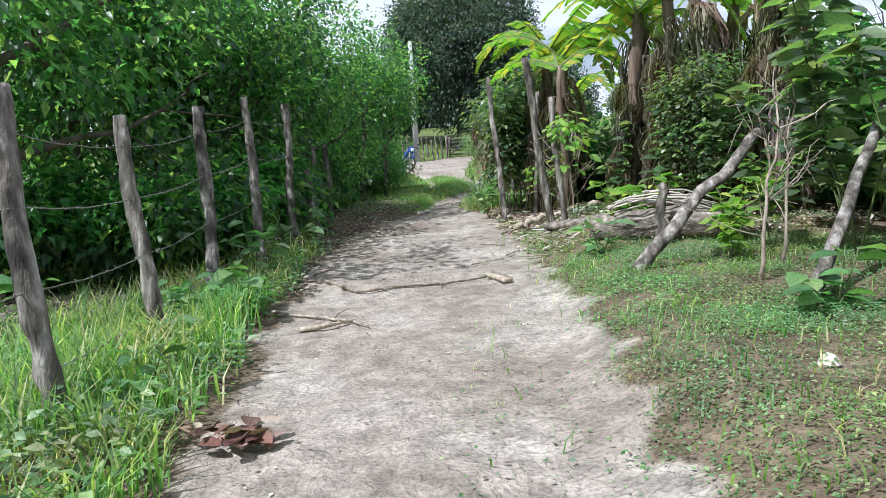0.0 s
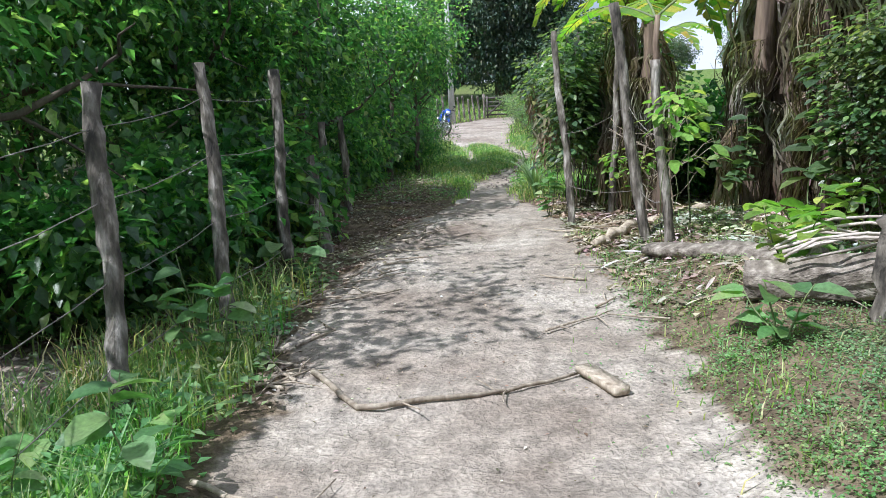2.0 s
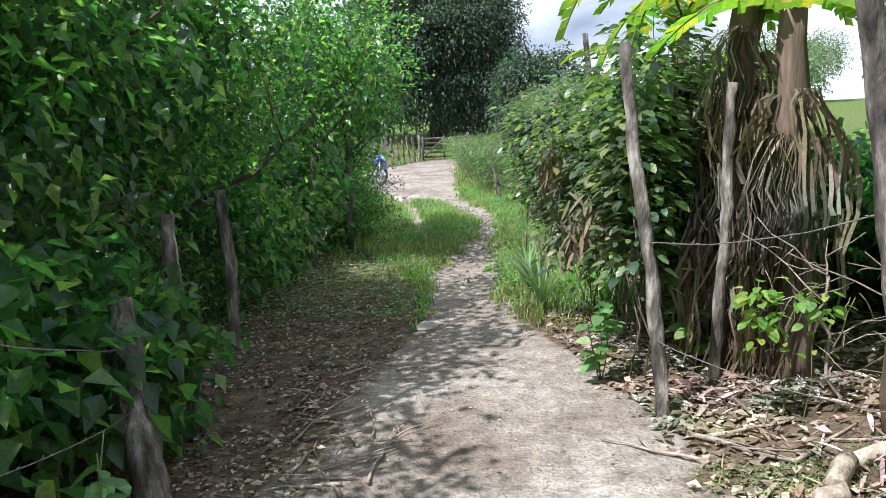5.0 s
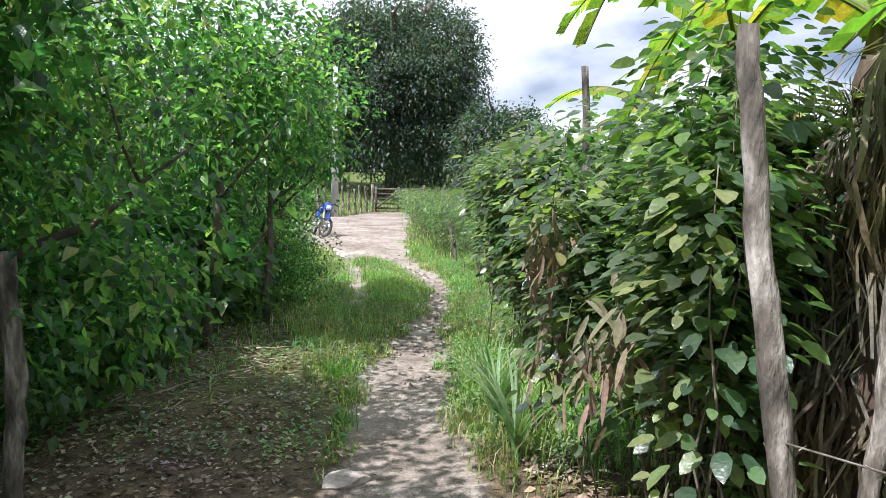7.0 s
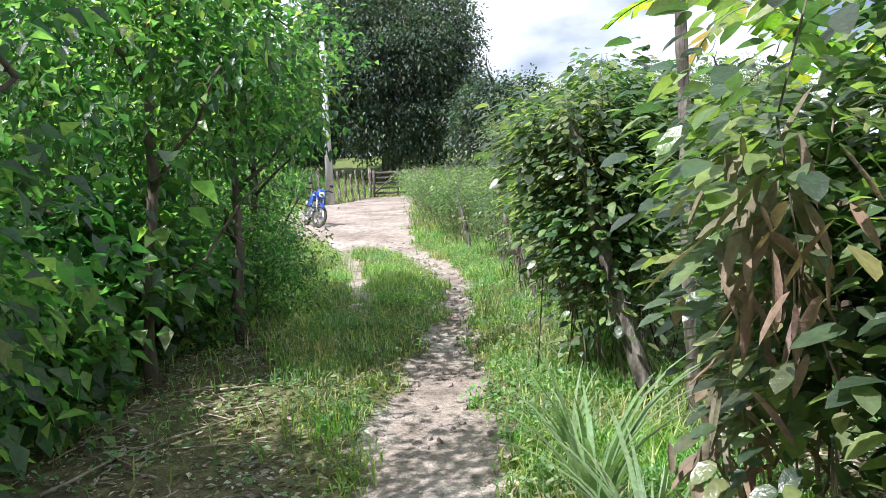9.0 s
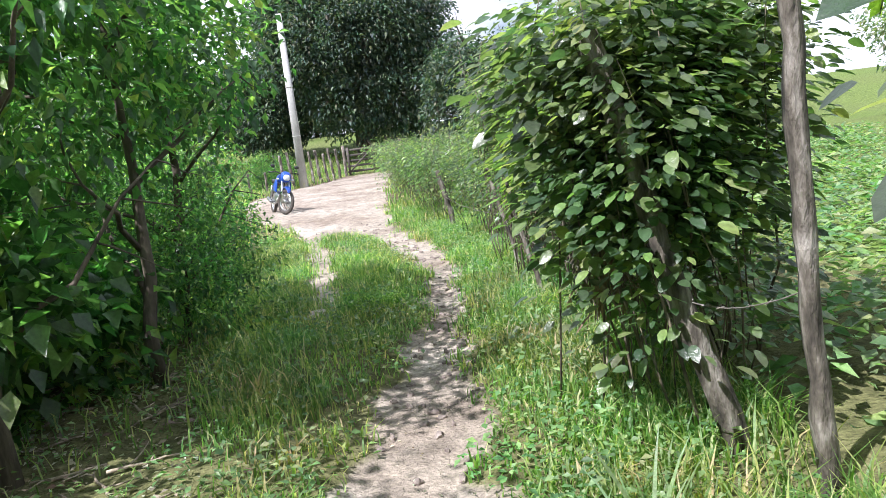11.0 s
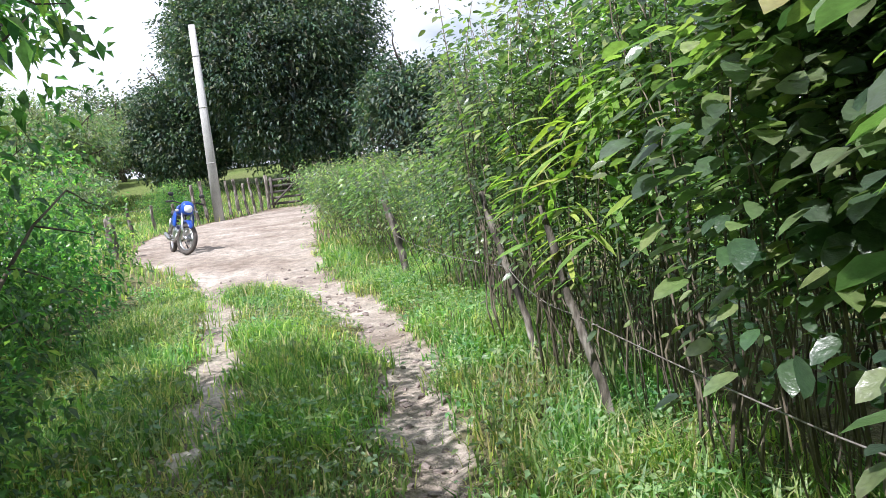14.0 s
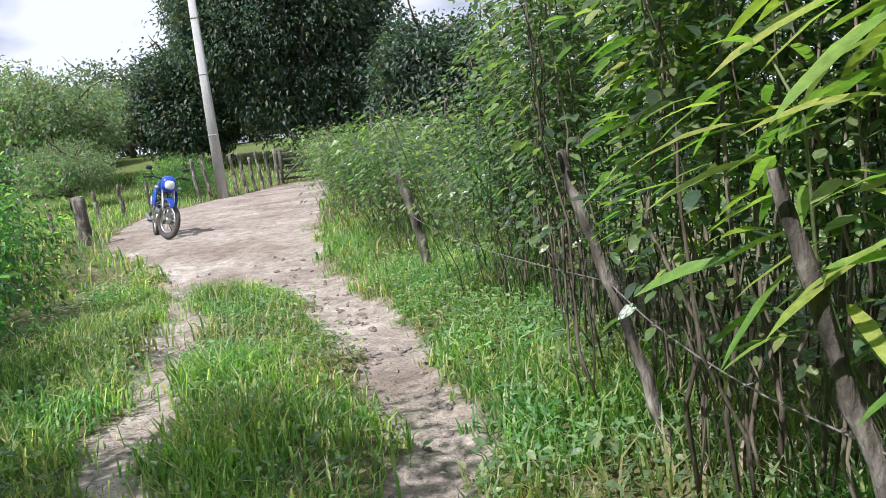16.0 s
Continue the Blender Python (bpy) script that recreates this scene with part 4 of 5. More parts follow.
def banana_plant(x, y, height, seed, label, green=5, dead=16, stems=1):
    r = np.random.default_rng(seed)
    ob = thing("banana_plant", x, y, Hz(x, y), label, "banana plant", "banana plants")
    for s in range(stems):
        bx, by = ((r.random(2) - 0.5) * 0.9) if s else (0.0, 0.0)
        h = height * (1 - 0.18 * r.random() * (s > 0))
        lean = (r.random(2) - 0.5) * 0.3
        st = crooked((bx, by, -0.1), (bx + lean[0], by + lean[1], h), 10, 0.05, seed + s)
        ps = child("pseudostem", raw_mesh("pseudostem", *tube(st, np.linspace(0.14, 0.075, 10), 12, 0.25, seed + s), M_PSEUDO), ob)
        for k in range(dead):
            f = 0.35 + 0.6 * r.random()
            p0 = st[int(f * 9)]
            a = r.random() * 2 * np.pi
            L = 0.7 + 0.9 * r.random()
            dv = np.array((math.cos(a), math.sin(a), 0))
            sv = np.array((-dv[1], dv[0], 0))
            m = 9
            t = np.linspace(0, 1, m)
            line = p0 + np.outer(0.1 + 0.24 * np.sin(t * 1.9), dv) + np.outer(-L * t ** 1.15 + 0.12 * np.sin(t * 3), (0, 0, 1))
            line += (r.random((m, 3)) - 0.5) * 0.07
            line[:, 2] = np.maximum(line[:, 2], 0.02)
            vs, q = [], []
            strips = 17
            for j in range(strips):
                c = (j - (strips - 1) / 2) / strips
                o = len(vs)
                cut = m - int(r.random() * 4)
                broad = 0.6 + 0.6 * r.random()
                for i in range(cut):
                    w = 0.30 * math.sin(math.pi * (0.12 + 0.8 * t[i])) * broad
                    cc = line[i] + sv * (c * w * 1.5 + 0.03 * math.sin(j * 3.7 + i * 0.9)) + dv * (abs(c) * 0.10 * math.sin(j * 2 + i * 0.5) + 0.03 * math.sin(j * 1.3 + i * 1.7))
                    ww = w * (0.012 + 0.04 * r.random() ** 2)
                    vs += [cc - sv * ww, cc + sv * ww + dv * 0.02]
                q += [(o + 2 * i, o + 2 * i + 1, o + 2 * i + 3, o + 2 * i + 2) for i in range(cut - 1)]
            child("dead_leaf", raw_mesh("dead_leaf", np.array(vs), [np.array(q)], M_DEAD), ps)
        for k in range(green):
            a = k * 2.4 + r.random() + s
            v, f, mid = banana_leaf(st[-1], (math.cos(a), math.sin(a), 0.75 + 0.4 * r.random()), 1.5 + 0.5 * r.random(), 0.42, 0.75 + 0.4 * r.random(), r)
            lf = child("leaf", raw_mesh("leaf", v, f, M_BANANA), ob)
            child("midrib", raw_mesh("midrib", *tube(mid, np.linspace(0.02, 0.004, len(mid)), 5), M_GSTEM, True), lf)
    return ob


BAN_L = "banana clump with brown hanging dead leaves and arching green leaves"
for x, y, h, seed, g, d, s in ((2.9, 9.2, 2.7, 1, 4, 17, 2), (3.7, 8.2, 3.0, 2, 4, 20, 2), (4.4, 7.2, 3.0, 3, 3, 18, 2), (2.0, 10.3, 2.5, 4, 5, 14, 1), (3.2, 10.6, 3.1, 5, 4, 20, 2), (4.8, 9.4, 3.2, 6, 4, 18, 2), (1.72, 10.7, 2.7, 7, 4, 22, 1), (5.2, 5.8, 3.0, 8, 3, 18, 2), (2.6, 15.0, 2.2, 9, 5, 10, 1), (5.6, 11.5, 3.1, 10, 4, 12, 1), (1.95, 12.9, 2.8, 11, 5, 14, 1), (2.0, 11.6, 2.6, 12, 4, 16, 1)):
    banana_plant(x, y, h, seed, BAN_L, g, d, s)


def single_banana_leaf():
    r = np.random.default_rng(5)
    ob = thing("banana_plant", 1.95, 8.95, Hz(1.95, 8.95), "young banana plant with one long yellowing leaf over the trail", "banana plant", "banana plants")
    child("pseudostem", raw_mesh("pseudostem", *tube(crooked((0, 0, -0.1), (-0.05, 0.1, 2.1), 8, 0.04, 4), np.linspace(0.05, 0.03, 8), 10, 0.2, 2), M_PSEUDO), ob)
    for a, up, L, dr in ((150, 0.62, 1.35, 0.7), (95, 0.75, 1.2, 0.6), (35, 0.8, 1.3, 0.7)):
        v, f, mid = banana_leaf((-0.05, 0.1, 2.05), (math.cos(radians(a)), math.sin(radians(a)), up), L, 0.38, dr, r, 0.2)
        lf = child("leaf", raw_mesh("leaf", v, f, M_BANANA), ob, "yellow-green torn leaf")
        child("midrib", raw_mesh("midrib", *tube(mid, np.linspace(0.018, 0.004, len(mid)), 5), M_GSTEM, True), lf)


single_banana_leaf()

# ---- logs, fallen trunks, sticks ----


def log(name, p0, p1, r0, r1, seed, label, mat=None, category="log", sides=12, wob=0.25, amp=0.05):
    a, b = np.array(p0, float), np.array(p1, float)
    ob = thing(name, p0[0], p0[1], p0[2], label, category)
    child("trunk", raw_mesh("trunk", *tube(crooked((0, 0, 0), b - a, 9, amp, seed), np.linspace(r0, r1, 9), sides, wob, seed), mat or M_POST), ob)
    return ob


def on(x, y, up=0.0):
    return (x, y, Hz(x, y) + up)


log("fallen_log", on(1.64, 7.4, 0.08), on(2.55, 5.95, 0.1), 0.08, 0.105, 3, "weathered split log lying on the bank", M_LOG, wob=0.6)
log("fallen_log", on(1.98, 5.5, 0.11), on(3.3, 5.1, 0.14), 0.11, 0.14, 4, "thick grey log lying among weeds", M_LOG, wob=0.6)
log("leaning_dead_trunk", on(2.12, 3.5, 0.0), (3.35, 4.5, 1.25), 0.052, 0.042, 6, "leaning bare dead trunk with broken end on the bank", M_POST, "dead trunk")
log("leaning_dead_trunk", on(2.87, 2.25, 0.0), (3.95, 3.6, 1.5), 0.045, 0.035, 8, "leaning bare dead trunk with pale bark on the bank", M_POST, "dead trunk")
log("short_log", on(1.2, 8.1, 0.05), on(1.62, 8.75, 0.06), 0.045, 0.05, 9, "short broken branch lying by the fence", M_DRY)
log("short_log", on(1.62, 8.8, 0.05), on(2.4, 8.85, 0.05), 0.045, 0.04, 10, "short broken branch lying by the fence", M_DRY)
log("stake", on(2.55, 5.0, -0.05), on(2.6, 5.05, 0.55), 0.045, 0.04, 12, "short upright stake beside a log", M_POST, "stake")


def stick(points, r0, seed, label, name="fallen_stick", twigs=2):
    pts = np.array([on(x, y, 0.02) for x, y in points])
    o = pts[0].copy()
    ob = thing(name, *o, label, "stick", "fallen sticks")
    dense = np.concatenate([np.linspace(a, b, 5)[:-1] for a, b in zip(pts[:-1], pts[1:])] + [pts[-1:]]) - o
    r = np.random.default_rng(seed)
    dense += (r.random(dense.shape) - 0.5) * (0.03, 0.03, 0.012)
    child("branch", raw_mesh("branch", *tube(dense, np.linspace(r0, r0 * 0.45, len(dense)), 7, 0.3, seed), M_DRY, True), ob)
    for k in range(twigs):
        p = dense[int(len(dense) * (0.3 + 0.5 * r.random()))]
        e = p + (r.normal() * 0.16, r.normal() * 0.16, 0.03)
        child("twig", raw_mesh("twig", *tube(crooked(p, e, 4, 0.02, k), [0.006, 0.005, 0.004, 0.003], 5), M_DRY, True), ob)
    return ob


stick([(-0.54, 4.69), (-0.15, 4.22), (0.3, 4.32), (0.59, 4.47), (0.96, 4.72)], 0.018, 1, "long crooked stick lying across the path", twigs=3)
stick([(-0.62, 3.42), (-0.25, 3.28), (0.08, 3.10), (0.22, 2.92)], 0.014, 2, "forked dry branch on the path edge")
stick([(-0.25, 2.92), (0.08, 3.12)], 0.022, 3, "thick short dry branch on the path")
stick([(-1.0, 5.1), (-0.6, 4.75)], 0.015, 4, "dry stick beside the path")
stick([(-1.35, 8.2), (-0.9, 8.3), (-0.55, 8.2)], 0.014, 5, "dry stick at the foot of the hedge")
stick([(-1.2, 7.0), (-0.8, 6.9), (-0.5, 7.2)], 0.012, 6, "dry stick at the foot of the hedge")
stick([(-0.9, 6.2), (-0.4, 6.6)], 0.012, 7, "dry stick at the foot of the hedge")
stick([(1.1, 9.4), (1.5, 9.0), (1.9, 9.2)], 0.018, 8, "dry stick by the fence post")
stick([(1.0, 7.9), (1.35, 8.5)], 0.02, 9, "dry stick by the fence post")
stick([(0.75, 5.5), (1.2, 5.9)], 0.01, 10, "thin dry stick in the grass")
rs = np.random.default_rng(77)
for k in range(64):
    x, y = -1.35 + rs.random() * 0.75, 4.4 + rs.random() ** 1.4 * 6.5
    a = rs.random() * 3.1
    L = 0.18 + 0.35 * rs.random()
    stick([(x, y), (x + math.cos(a) * L, y + math.sin(a) * L)], 0.007 + 0.005 * rs.random(), 100 + k, "small dry twig among leaf litter", "fallen_twig", 1)
for k in range(60):
    x, y = -1.7 - rs.random() * 2.0, 12.6 + rs.random() * 5.0
    a = rs.random() * 3.1
    L = 0.25 + 0.5 * rs.random()
    stick([(x, y), (x + math.cos(a) * L, y + math.sin(a) * L)], 0.006 + 0.006 * rs.random(), 400 + k, "dry brushwood twig under the trees", "fallen_twig", 2)
for k in range(40):
    x, y = 0.95 + rs.random() * 1.6, 5.2 + rs.random() * 6.0
    a = rs.random() * 3.1
    L = 0.18 + 0.45 * rs.random()
    stick([(x, y), (x + math.cos(a) * L, y + math.sin(a) * L)], 0.007 + 0.007 * rs.random(), 200 + k, "small dry twig among leaf litter", "fallen_twig", 1)



def dead_branch(x, y, z, height, seed, label):
    """A bare grey branch forking into many thin twigs."""
    r = np.random.default_rng(seed)
    ob = thing("dead_branch", x, y, z, label, "dead branch", "dead branches")
    main = crooked((0, 0, -0.05), (0.3 * (r.random() - 0.5), 0.3 * (r.random() - 0.5), height), 8, 0.08, seed)
    child("branch", raw_mesh("branch", *tube(main, np.linspace(0.014, 0.005, 8), 7, 0.3, seed), M_DRY, True), ob)
    for k in range(11):
        p = main[2 + k % 6]
        e = p + np.array((r.normal() * 0.3, r.normal() * 0.2, 0.12 + 0.25 * r.random()))
        t = crooked(p, e, 5, 0.06, seed + k)
        twig = child("twig", raw_mesh("twig", *tube(t, np.linspace(0.006, 0.002, 5), 5, 0.2, k), M_DRY, True), ob)
        for j in range(2):
            q = t[2 + j]
            child("sprig", raw_mesh("sprig", *tube(crooked(q, q + r.normal(size=3) * 0.11, 4, 0.03, k + j), [0.003, 0.0025, 0.002, 0.0015], 4), M_DRY, True), twig)
    return ob


DEAD_L = "bare grey twiggy dead branch standing on the bank"
dead_branch(*on(2.8, 2.9), 1.15, 41, DEAD_L)
dead_branch(*on(3.1, 3.4), 1.3, 42, DEAD_L)
dead_branch(*on(2.0, 8.9), 0.9, 43, DEAD_L)
dead_branch(*on(1.9, 9.5), 0.8, 44, DEAD_L)

# split wooden plank by the stick
pk = thing("broken_plank", *on(0.98, 4.75, 0.05), "short split plank lying at the path edge", "plank", rz=-62)
v, f = box(0.18, 0, 0, 0.40, 0.10, 0.035)
v[:, 2] += 0.03 * np.sin(v[:, 0] * 9)
child("board", raw_mesh("board", v, f, M_DRY), pk)

# pile of cut pale stems on the log
pile = thing("cut_stem_pile", *on(2.35, 5.3, -0.14), "pile of pale cut stems lying over a log", "stem pile")
for k in range(11):
    a = np.array((-0.25 + 0.08 * rs.random(), 0.05 * k - 0.15, 0.42 + 0.05 * rs.random()))
    b = np.array((0.65 + 0.35 * rs.random(), -0.25 + 0.07 * k, 0.30 + 0.22 * rs.random()))
    pts = crooked(a, b, 6, 0.06, k)
    pts[:, 2] += 0.12 * np.sin(np.linspace(0, 3.1, 6))
    child("stem", raw_mesh("stem", *tube(pts, 0.009, 6, 0.2, k), M_STONE, True), pile)


def rock(name, x, y, sx, sy, sz, seed, label, mat=None):
    r = np.random.default_rng(seed)
    bm = bmesh.new()
    bmesh.ops.create_icosphere(bm, subdivisions=2, radius=1)
    for v in bm.verts:
        k = 0.75 + 0.5 * r.random()
        v.co = Vector((v.co.x * sx * k, v.co.y * sy * k, max(-0.4, v.co.z) * sz * k))
    me = bpy.data.meshes.new(name)
    bm.to_mesh(me)
    bm.free()
    me.materials.append(mat or M_STONE)
    ob = new(name, me)
    ob.matrix_basis = pose(x, y, Hz(x, y) + sz * 0.25, 0, 0, r.random() * 360)
    return tagged(ob, label, "stone", "stones")


rock("flat_stone", -0.58, 12.2, 0.14, 0.10, 0.06, 1, "pale flat stone lying on the trail")
rock("pale_stone", 2.52, 1.05, 0.045, 0.04, 0.035, 2, "small pale stone on the grass")
rock("pale_stone", -1.3, 19.25, 0.13, 0.09, 0.06, 3, "pale stone half sunk in the grass")
for k in range(170):
    y = 14.5 + rs.random() * 13
    l, r_ = np.interp(y, EY, EL), np.interp(y, EY, ER)
    rock("pebble", float(l + (r_ - l) * rs.random()), y, 0.012 + 0.032 * rs.random() ** 2, 0.014 + 0.026 * rs.random() ** 2, 0.012 + 0.014 * rs.random(), 300 + k, "small rough stone on the worn trail", M_PEBBLE)
sp = log("stone_gatepost", on(-5.0, 30.9, -0.1), on(-5.0, 30.9, 0.85), 0.11, 0.10, 15, "short weathered grey post in the shrubs", M_POST, "post")

# red-brown fallen leaf clump
rl = thing("fallen_dead_leaf", *on(0.08, 0.85, 0.03), "large curled red-brown dead leaf on the path edge", "dead leaf")
M_RED = leaf_mat("red_brown_leaf", [(0, (0.07, 0.035, 0.03)), (0.5, (0.17, 0.085, 0.07)), (1, (0.42, 0.30, 0.26))], 0.8, 0.1, 0.2)
n_ = 34
p_ = rs.normal(size=(n_, 3)) * (0.08, 0.06, 0.02) + (0, 0, 0.03)
al = np.c_[rs.normal(size=(n_, 2)), rs.random(n_) * 0.4]
child("leaf_tangle", raw_mesh("leaf_tangle", *leaf_cloud(p_, al, 0.07 + 0.09 * rs.random(n_), 0.04 + 0.05 * rs.random(n_), rs, 0.3, 0.1, True), M_RED), rl)

# ---- weeds and clumps ----


def weed(name, x, y, height, leaves, leaf, seed, mat, label, aspect=0.6, spread=0.6, category="weed", group="weeds", stems=3):
    r = np.random.default_rng(seed)
    ob = thing(name, x, y, Hz(x, y), label, category, group)
    pos, along = [], []
    for s in range(stems):
        t = np.array(((r.random() - 0.5) * spread, (r.random() - 0.5) * spread, height * (0.6 + 0.4 * r.random())))
        pts = crooked((0, 0, -0.03), t, 6, 0.05 * height, seed + s)
        child("stem", raw_mesh("stem", *tube(pts, np.linspace(0.008, 0.003, 6), 5), M_GSTEM, True), ob)
        for k in range(leaves // stems):
            f = 0.25 + 0.75 * r.random()
            i = min(int(f * 5), 4)
            pos.append(pts[i] * (1 - (f * 5 - i)) + pts[i + 1] * (f * 5 - i))
            a = r.random() * 6.28
            along.append((math.cos(a), math.sin(a), 0.35 * r.random() - 0.05))
    pos, along = np.array(pos), np.array(along)
    L = leaf * (0.6 + 0.7 * r.random(len(pos)))
    child("foliage", raw_mesh("foliage", *leaf_cloud(pos, along, L, L * aspect, r, 0.18, 0.28, True), mat), ob)
    return ob


w1 = weed("broad_leaved_weed", -0.75, 3.3, 0.35, 18, 0.17, 1, M_WEED, "broad-leaved green weed at the path edge")
w2 = weed("tall_weed", -1.2, 4.9, 0.85, 40, 0.15, 2, M_WEED, "tall leafy weed by the fence")
w3 = weed("bank_weed", 2.3, 5.6, 0.6, 42, 0.2, 3, M_LIGHT, "bright green large-leaved weed beside a log", 0.62)
w4 = weed("bank_shrub", 3.3, 4.2, 1.5, 110, 0.2, 4, M_HEDGE, "dark glossy large-leaved shrub on the bank", 0.55, 1.0)
spread_copies(w1, [(-0.95, 2.2, 80, 0.9), (-1.2, 3.7, 150, 1.1), (-0.6, 1.4, 200, 0.8), (-1.5, 7.2, 20, 1.3), (1.75, 10.6, 60, 1.2), (-2.7, 15.5, 10, 1.2), (2.0, 4.8, 33, 1.0), (3.0, 2.2, 120, 1.0)])
spread_copies(w2, [(-1.55, 7.9, 100, 1.0), (-1.15, 3.0, 30, 0.6), (-2.1, 6.6, 200, 1.2), (1.5, 11.0, 300, 0.8), (-2.4, 3.0, 240, 0.9), (0.75, 10.5, 45, 0.85)])
spread_copies(w3, [(2.75, 6.6, 100, 1.0), (3.2, 5.0, 200, 1.0), (2.9, 3.9, 40, 0.8), (3.4, 7.4, 300, 1.0), (3.9, 6.3, 10, 1.2)])
spread_copies(w4, [(3.9, 3.0, 70, 1.15), (4.2, 5.0, 150, 1.2), (3.5, 2.0, 220, 0.8), (4.6, 3.8, 300, 1.4), (4.9, 1.6, 20, 1.3), (2.6, 8.6, 40, 0.8), (3.5, 6.6, 240, 1.0), (3.7, 3.6, 190, 1.4), (4.3, 4.3, 20, 1.7), (4.0, 2.4, 260, 1.3), (4.6, 6.0, 100, 1.6), (3.0, 7.6, 330, 1.1)])


def reed_clump(x, y, n, height, seed, label):
    r = np.random.default_rng(seed)
    ob = thing("reed_grass_clump", x, y, Hz(x, y), label, "grass clump", "grass clumps")
    a = r.random(n) * 6.28
    for k in range(n):
        d = np.array((math.cos(a[k]), math.sin(a[k]), 0))
        s = np.array((-d[1], d[0], 0))
        L = height * (0.6 + 0.5 * r.random())
        t = np.linspace(0, 1, 7)
        bend = 0.25 + 0.5 * r.random()
        c = d * 0.05 * r.random() + np.outer(t ** 2 * L * bend, d) + np.outer(L * (t - 0.35 * bend * t ** 3), (0, 0, 1))
        w = 0.016 * (1 - t ** 2.5) + 0.001
        vs = np.stack([c - s * w[:, None], c + s * w[:, None]], 1).reshape(-1, 3)
        i = np.arange(6)[:, None] * 2
        child("blade", raw_mesh("blade", vs, [i + (0, 1, 3, 2)], M_REED), ob)
    return ob


M_REED = leaf_mat("reed_blade", [(0, (0.10, 0.16, 0.07)), (0.7, (0.20, 0.28, 0.14)), (1, (0.36, 0.42, 0.28))], 0.45, 0.3)
rc = reed_clump(0.42, 13.2, 34, 0.95, 5, "clump of long arching grey-green grass beside the trail")
spread_copies(rc, [(0.5, 12.6, 130, 0.8), (0.45, 14.0, 220, 0.6)])

# hanging dry leaves caught in the vine hedge
dry = thing("dry_leaf_bundle", 0.55, 11.75, 1.45, "bundle of dry brown hanging leaves caught in the hedge", "dead leaves", "dry bundles")
for k in range(80):
    p_ = rs.normal(size=(1, 3)) * (0.06, 0.13, 0.13)
    al = np.r_[rs.normal(size=2) * 0.9, -1 - rs.random()][None]
    child("dry_leaf", raw_mesh("dry_leaf", *leaf_cloud(p_, al, np.array([0.07 + 0.15 * rs.random()]), np.array([0.014 + 0.03 * rs.random()]), rs, 0.3, 0.1, True), M_DEAD), dry)
for x, y, z, rz in ((0.72, 11.0, 1.1, 80), (0.66, 12.3, 0.8, 140), (0.9, 16.2, 0.7, 30)):
    copy_thing(dry, pose(x, y, z, 0, 0, rz))

# ---- grass, ground cover and litter ----


def scatter(n, x0, x1, y0, y1, keep, seed):
    r = np.random.default_rng(seed)
    x, y = x0 + (x1 - x0) * r.random(n), y0 + (y1 - y0) * r.random(n)
    k = r.random(n) < keep(x, y)
    return x[k], y[k], r


def stuff(name, vf, mat, label, category="grass"):
    tagged(new(name, raw_mesh(name, *vf, mat)), label, category, kind="stuff")


def patchy(x, y, s=1.6, seed=9):
    return 0.25 + 0.75 * sstep((vnoise(x, y, s, seed) - 0.25) / 0.4)


# foot of the wood, where the grass gives way to litter
SHADE_Y, SHADE_X = [12.5, 15, 17, 18.6, 20.5, 22], [-0.9, -1.15, -1.7, -2.2, -3.0, -3.6]
x, y, r = scatter(52000, -4.6, 0.1, -1.5, 7.0, lambda x, y: np.clip(1 - dirt_mask(x, y) * 1.15, 0, 1) * patchy(x, y) * sstep((np.interp(y, EY, EL) - x) / 0.4) * np.where(y > 5.4, 0.3, 1), 1)
stuff("verge_grass", blades(x, y, (0.14 + 0.32 * r.random(len(x))) * (0.6 + 0.7 * vnoise(x, y, 1.2, 4)), r, 0.6, 0.006), M_GRASS, "lush green grass under the fence")
x, y, r = scatter(190000, -3.4, 1.5, 11.6, 29.5, lambda x, y: np.clip(1 - dirt_mask(x, y) * 1.1, 0, 1) * patchy(x, y) * sstep((x + 3.3) / 0.8) * np.where(x < -0.8, sstep((y - 13.2) / 2.5), 1) * (0.06 + 0.94 * sstep((x - np.interp(y, SHADE_Y, SHADE_X)) / 0.5 + 0.5)) * sstep((y - 11.3) / 2.2), 2)
near_track = np.exp(-np.minimum(np.abs(x - np.interp(y, EY, EL)), np.abs(x - np.interp(y, EY, ER))) / 0.22)
stuff("trail_grass", blades(x, y, (0.05 + 0.19 * r.random(len(x)) ** 1.5) * (1.1 - 0.6 * near_track) * (0.6 + 0.8 * vnoise(x, y, 1.0, 6)), r, 0.65, 0.006), M_GRASS, "uneven green grass along the worn trail")
x, y, r = scatter(45000, -14, 6, 26, 62, lambda x, y: np.clip(1 - dirt_mask(x, y) * 1.3, 0, 1) * 0.8, 3)
stuff("field_grass", blades(x, y, 0.12 + 0.2 * r.random(len(x)), r, 0.6, 0.014), M_GRASS, "bright green field grass beyond the fence")


def ground_leaves(x, y, r, size, lift, flat=0.5):
    n = len(x)
    a = r.random(n) * 6.28
    pos = np.c_[x, y, H(x, y) + lift * r.random(n) + 0.006]
    along = np.c_[np.cos(a), np.sin(a), (r.random(n) - 0.4) * flat]
    L = size * (0.5 + r.random(n))
    return leaf_cloud(pos, along, L, L * 0.55, r, 0.15, 0.1)


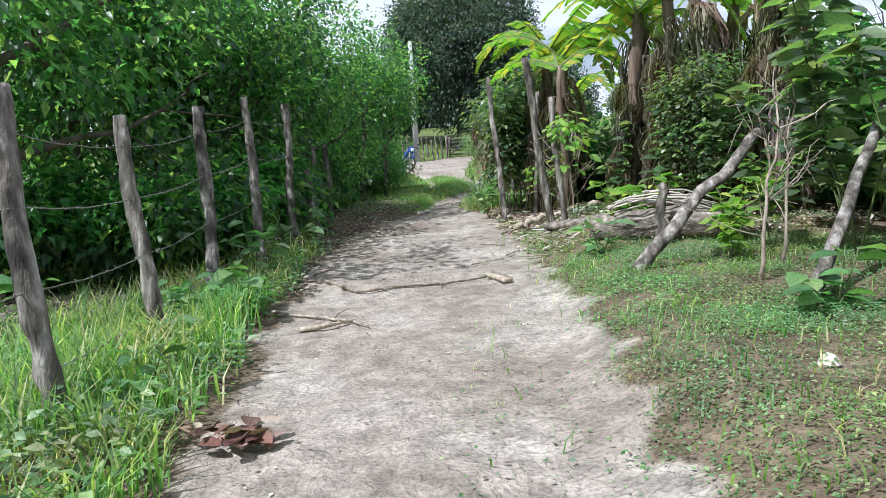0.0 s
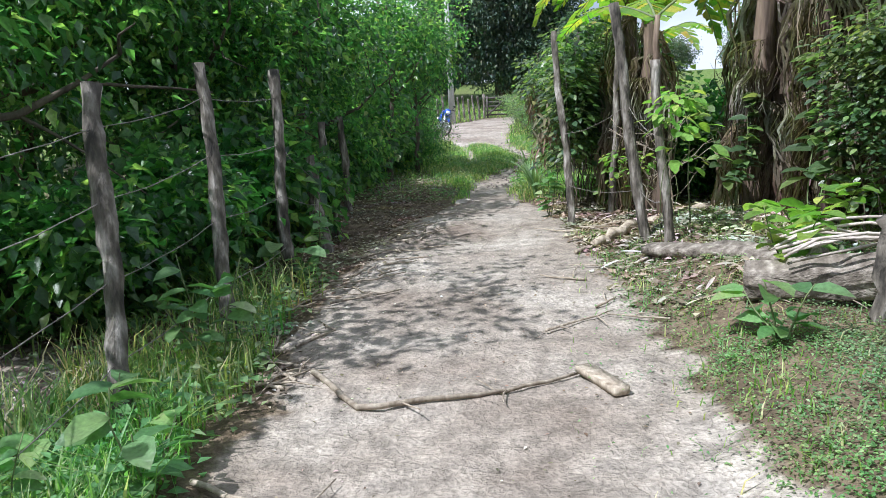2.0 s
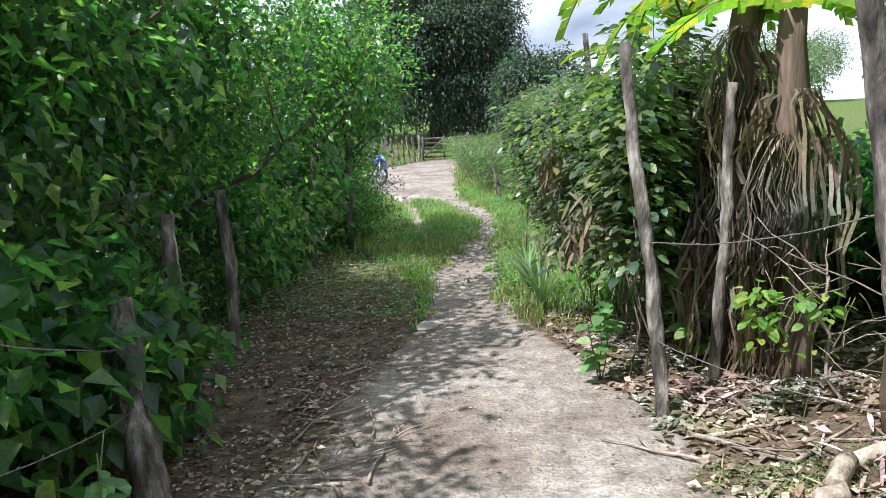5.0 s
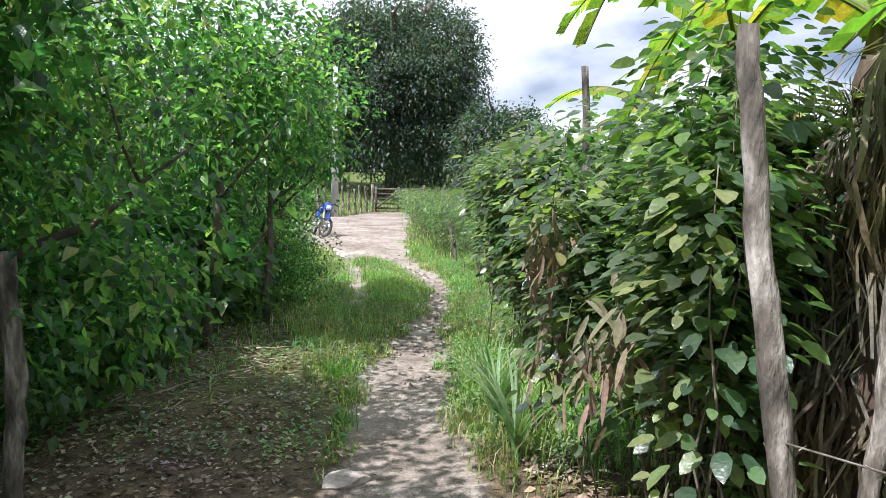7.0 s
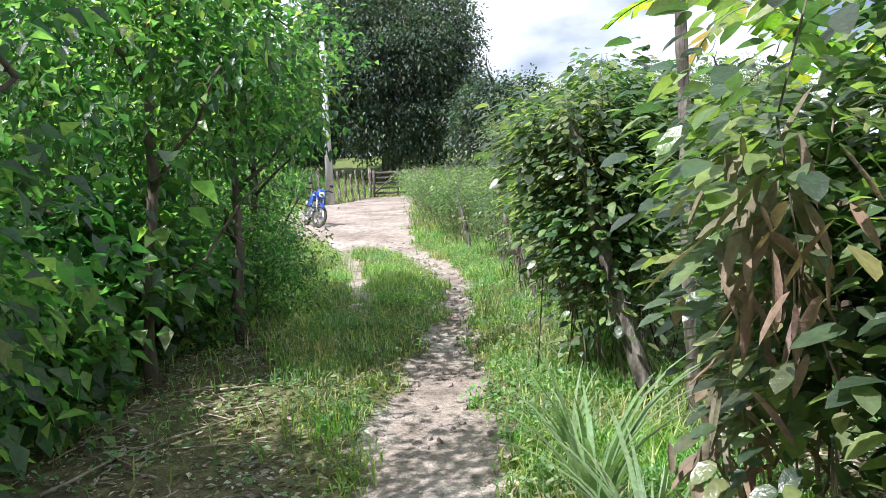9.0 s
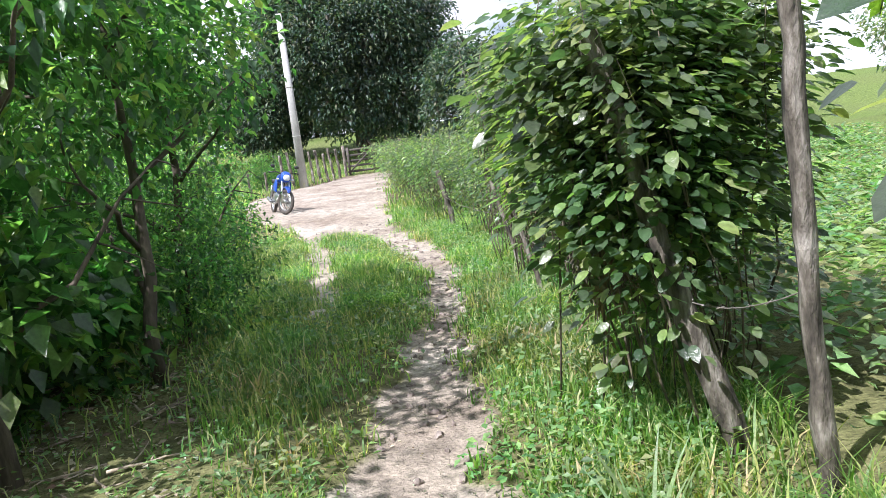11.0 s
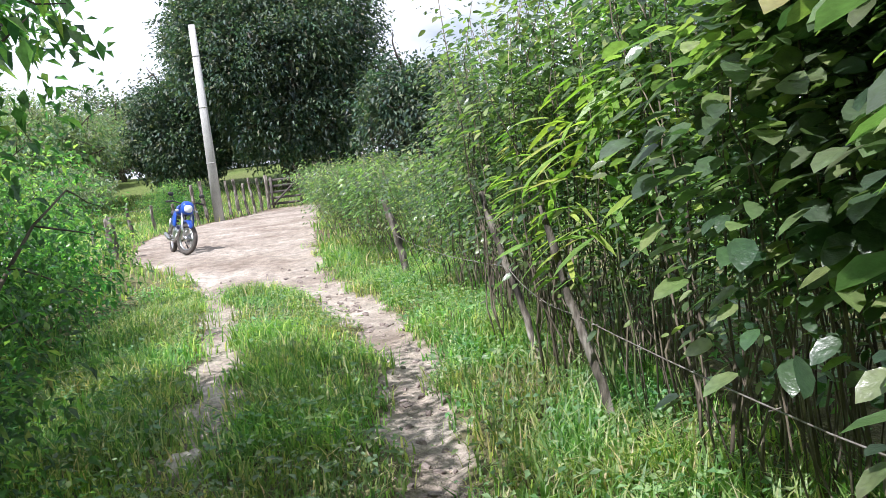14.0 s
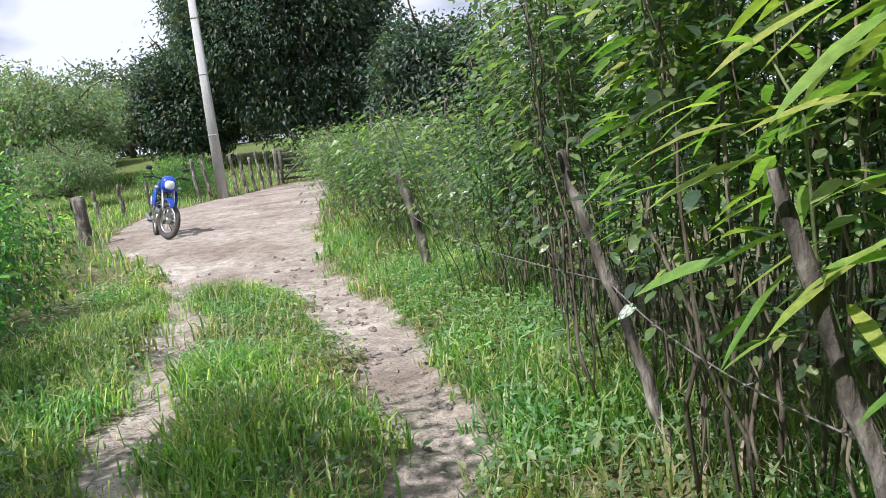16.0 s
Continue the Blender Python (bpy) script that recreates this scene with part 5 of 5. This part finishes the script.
x, y, r = scatter(330000, 0.9, 4.6, -1.5, 9.0, lambda x, y: np.clip(1 - dirt_mask(x, y) * 1.0, 0.03, 1) * patchy(x, y, 2.0, 12) * np.where(y > 4.8, 0.3, 0.75), 4)
stuff("ground_cover", ground_leaves(x, y, r, 0.019, 0.045, 0.9), M_WEED, "low creeping weeds on the bank", "ground cover")
x, y, r = scatter(10000, 0.9, 4.0, -1.0, 9.0, lambda x, y: np.clip(1 - dirt_mask(x, y), 0.05, 1) * patchy(x, y, 2.2, 14), 14)
stuff("bank_grass", blades(x, y, 0.04 + 0.09 * r.random(len(x)), r, 0.8, 0.004), M_GRASS, "short sparse grass on the bank")
x, y, r = scatter(30000, -4.8, -0.1, -1.5, 7.5, lambda x, y: np.clip(1 - dirt_mask(x, y) * 1.2, 0, 1) * patchy(x, y, 1.4, 13) * sstep((np.interp(y, EY, EL) + 0.1 - x) / 0.3), 5)
stuff("verge_weeds", ground_leaves(x, y, r, 0.06, 0.22, 0.9), M_WEED, "small-leaved weeds in the verge", "ground cover")
x, y, r = scatter(42000, 1.6, 12, 12.5, 34, lambda x, y: patchy(x, y, 0.9, 15), 6)
stuff("field_weeds", ground_leaves(x, y, r, 0.12, 0.38, 1.0), M_WEED, "bright green leafy weeds behind the hedge", "ground cover")
x, y, r = scatter(60000, -3.4, 1.3, 12.5, 27, lambda x, y: np.clip(1 - dirt_mask(x, y) * 1.1, 0, 1) * patchy(x, y, 1.3, 16) * 0.8 * (0.4 + 0.6 * sstep((x - np.interp(y, SHADE_Y, SHADE_X)) / 0.5 + 0.5)), 7)
stuff("trail_weeds", ground_leaves(x, y, r, 0.045, 0.16, 0.9), M_WEED, "small-leaved weeds among the grass", "ground cover")
# litter
x, y, r = scatter(36000, -4.4, -0.2, 4.2, 19.5, lambda x, y: np.where(y < 13, sstep((np.interp(y, EY, EL) + 0.35 - x) / 0.5), sstep((np.interp(y, SHADE_Y, SHADE_X) + 0.2 - x) / 0.5)) * patchy(x, y, 1.8, 21), 8)
stuff("left_leaf_litter", ground_leaves(x, y, r, 0.045, 0.02, 0.5), M_LITTER, "dry leaves and fragments below the trees", "leaf litter")
x, y, r = scatter(30000, 0.55, 5.2, 5.4, 14.0, lambda x, y: sstep((x - np.interp(y, EY, ER) + 0.25) / 0.4) * patchy(x, y, 1.5, 22) * np.where(y < 7, 0.4, 1), 9)
stuff("right_leaf_litter", ground_leaves(x, y, r, 0.07, 0.03, 0.6), M_LITTER, "pale dry banana leaf litter on the ground", "leaf litter")
x, y, r = scatter(6000, -1.2, 1.9, 0, 26, lambda x, y: dirt_mask(x, y) * 0.8 * patchy(x, y, 2.5, 23), 10)
stuff("path_fragments", ground_leaves(x, y, r, 0.022, 0.008, 0.3), M_LITTER, "scattered dry leaf fragments on the track", "leaf litter")
# long torn shreds of banana leaf below the clump
x, y, r = scatter(2600, 1.2, 4.8, 5.6, 12.0, lambda x, y: sstep((x - np.interp(y, EY, ER) + 0.1) / 0.4) * patchy(x, y, 1.1, 24), 11)
a = r.random(len(x)) * 6.28
L = 0.07 + 0.24 * r.random(len(x)) ** 2
stuff("banana_leaf_shreds", leaf_cloud(np.c_[x, y, H(x, y) + 0.012 + 0.06 * r.random(len(x))], np.c_[np.cos(a), np.sin(a), (r.random(len(x)) - 0.45) * 0.5], L, 0.01 + 0.03 * r.random(len(x)), r, 0.25, 0.1, True), M_SHRED, "bleached torn banana leaf shreds on the bank", "leaf litter")
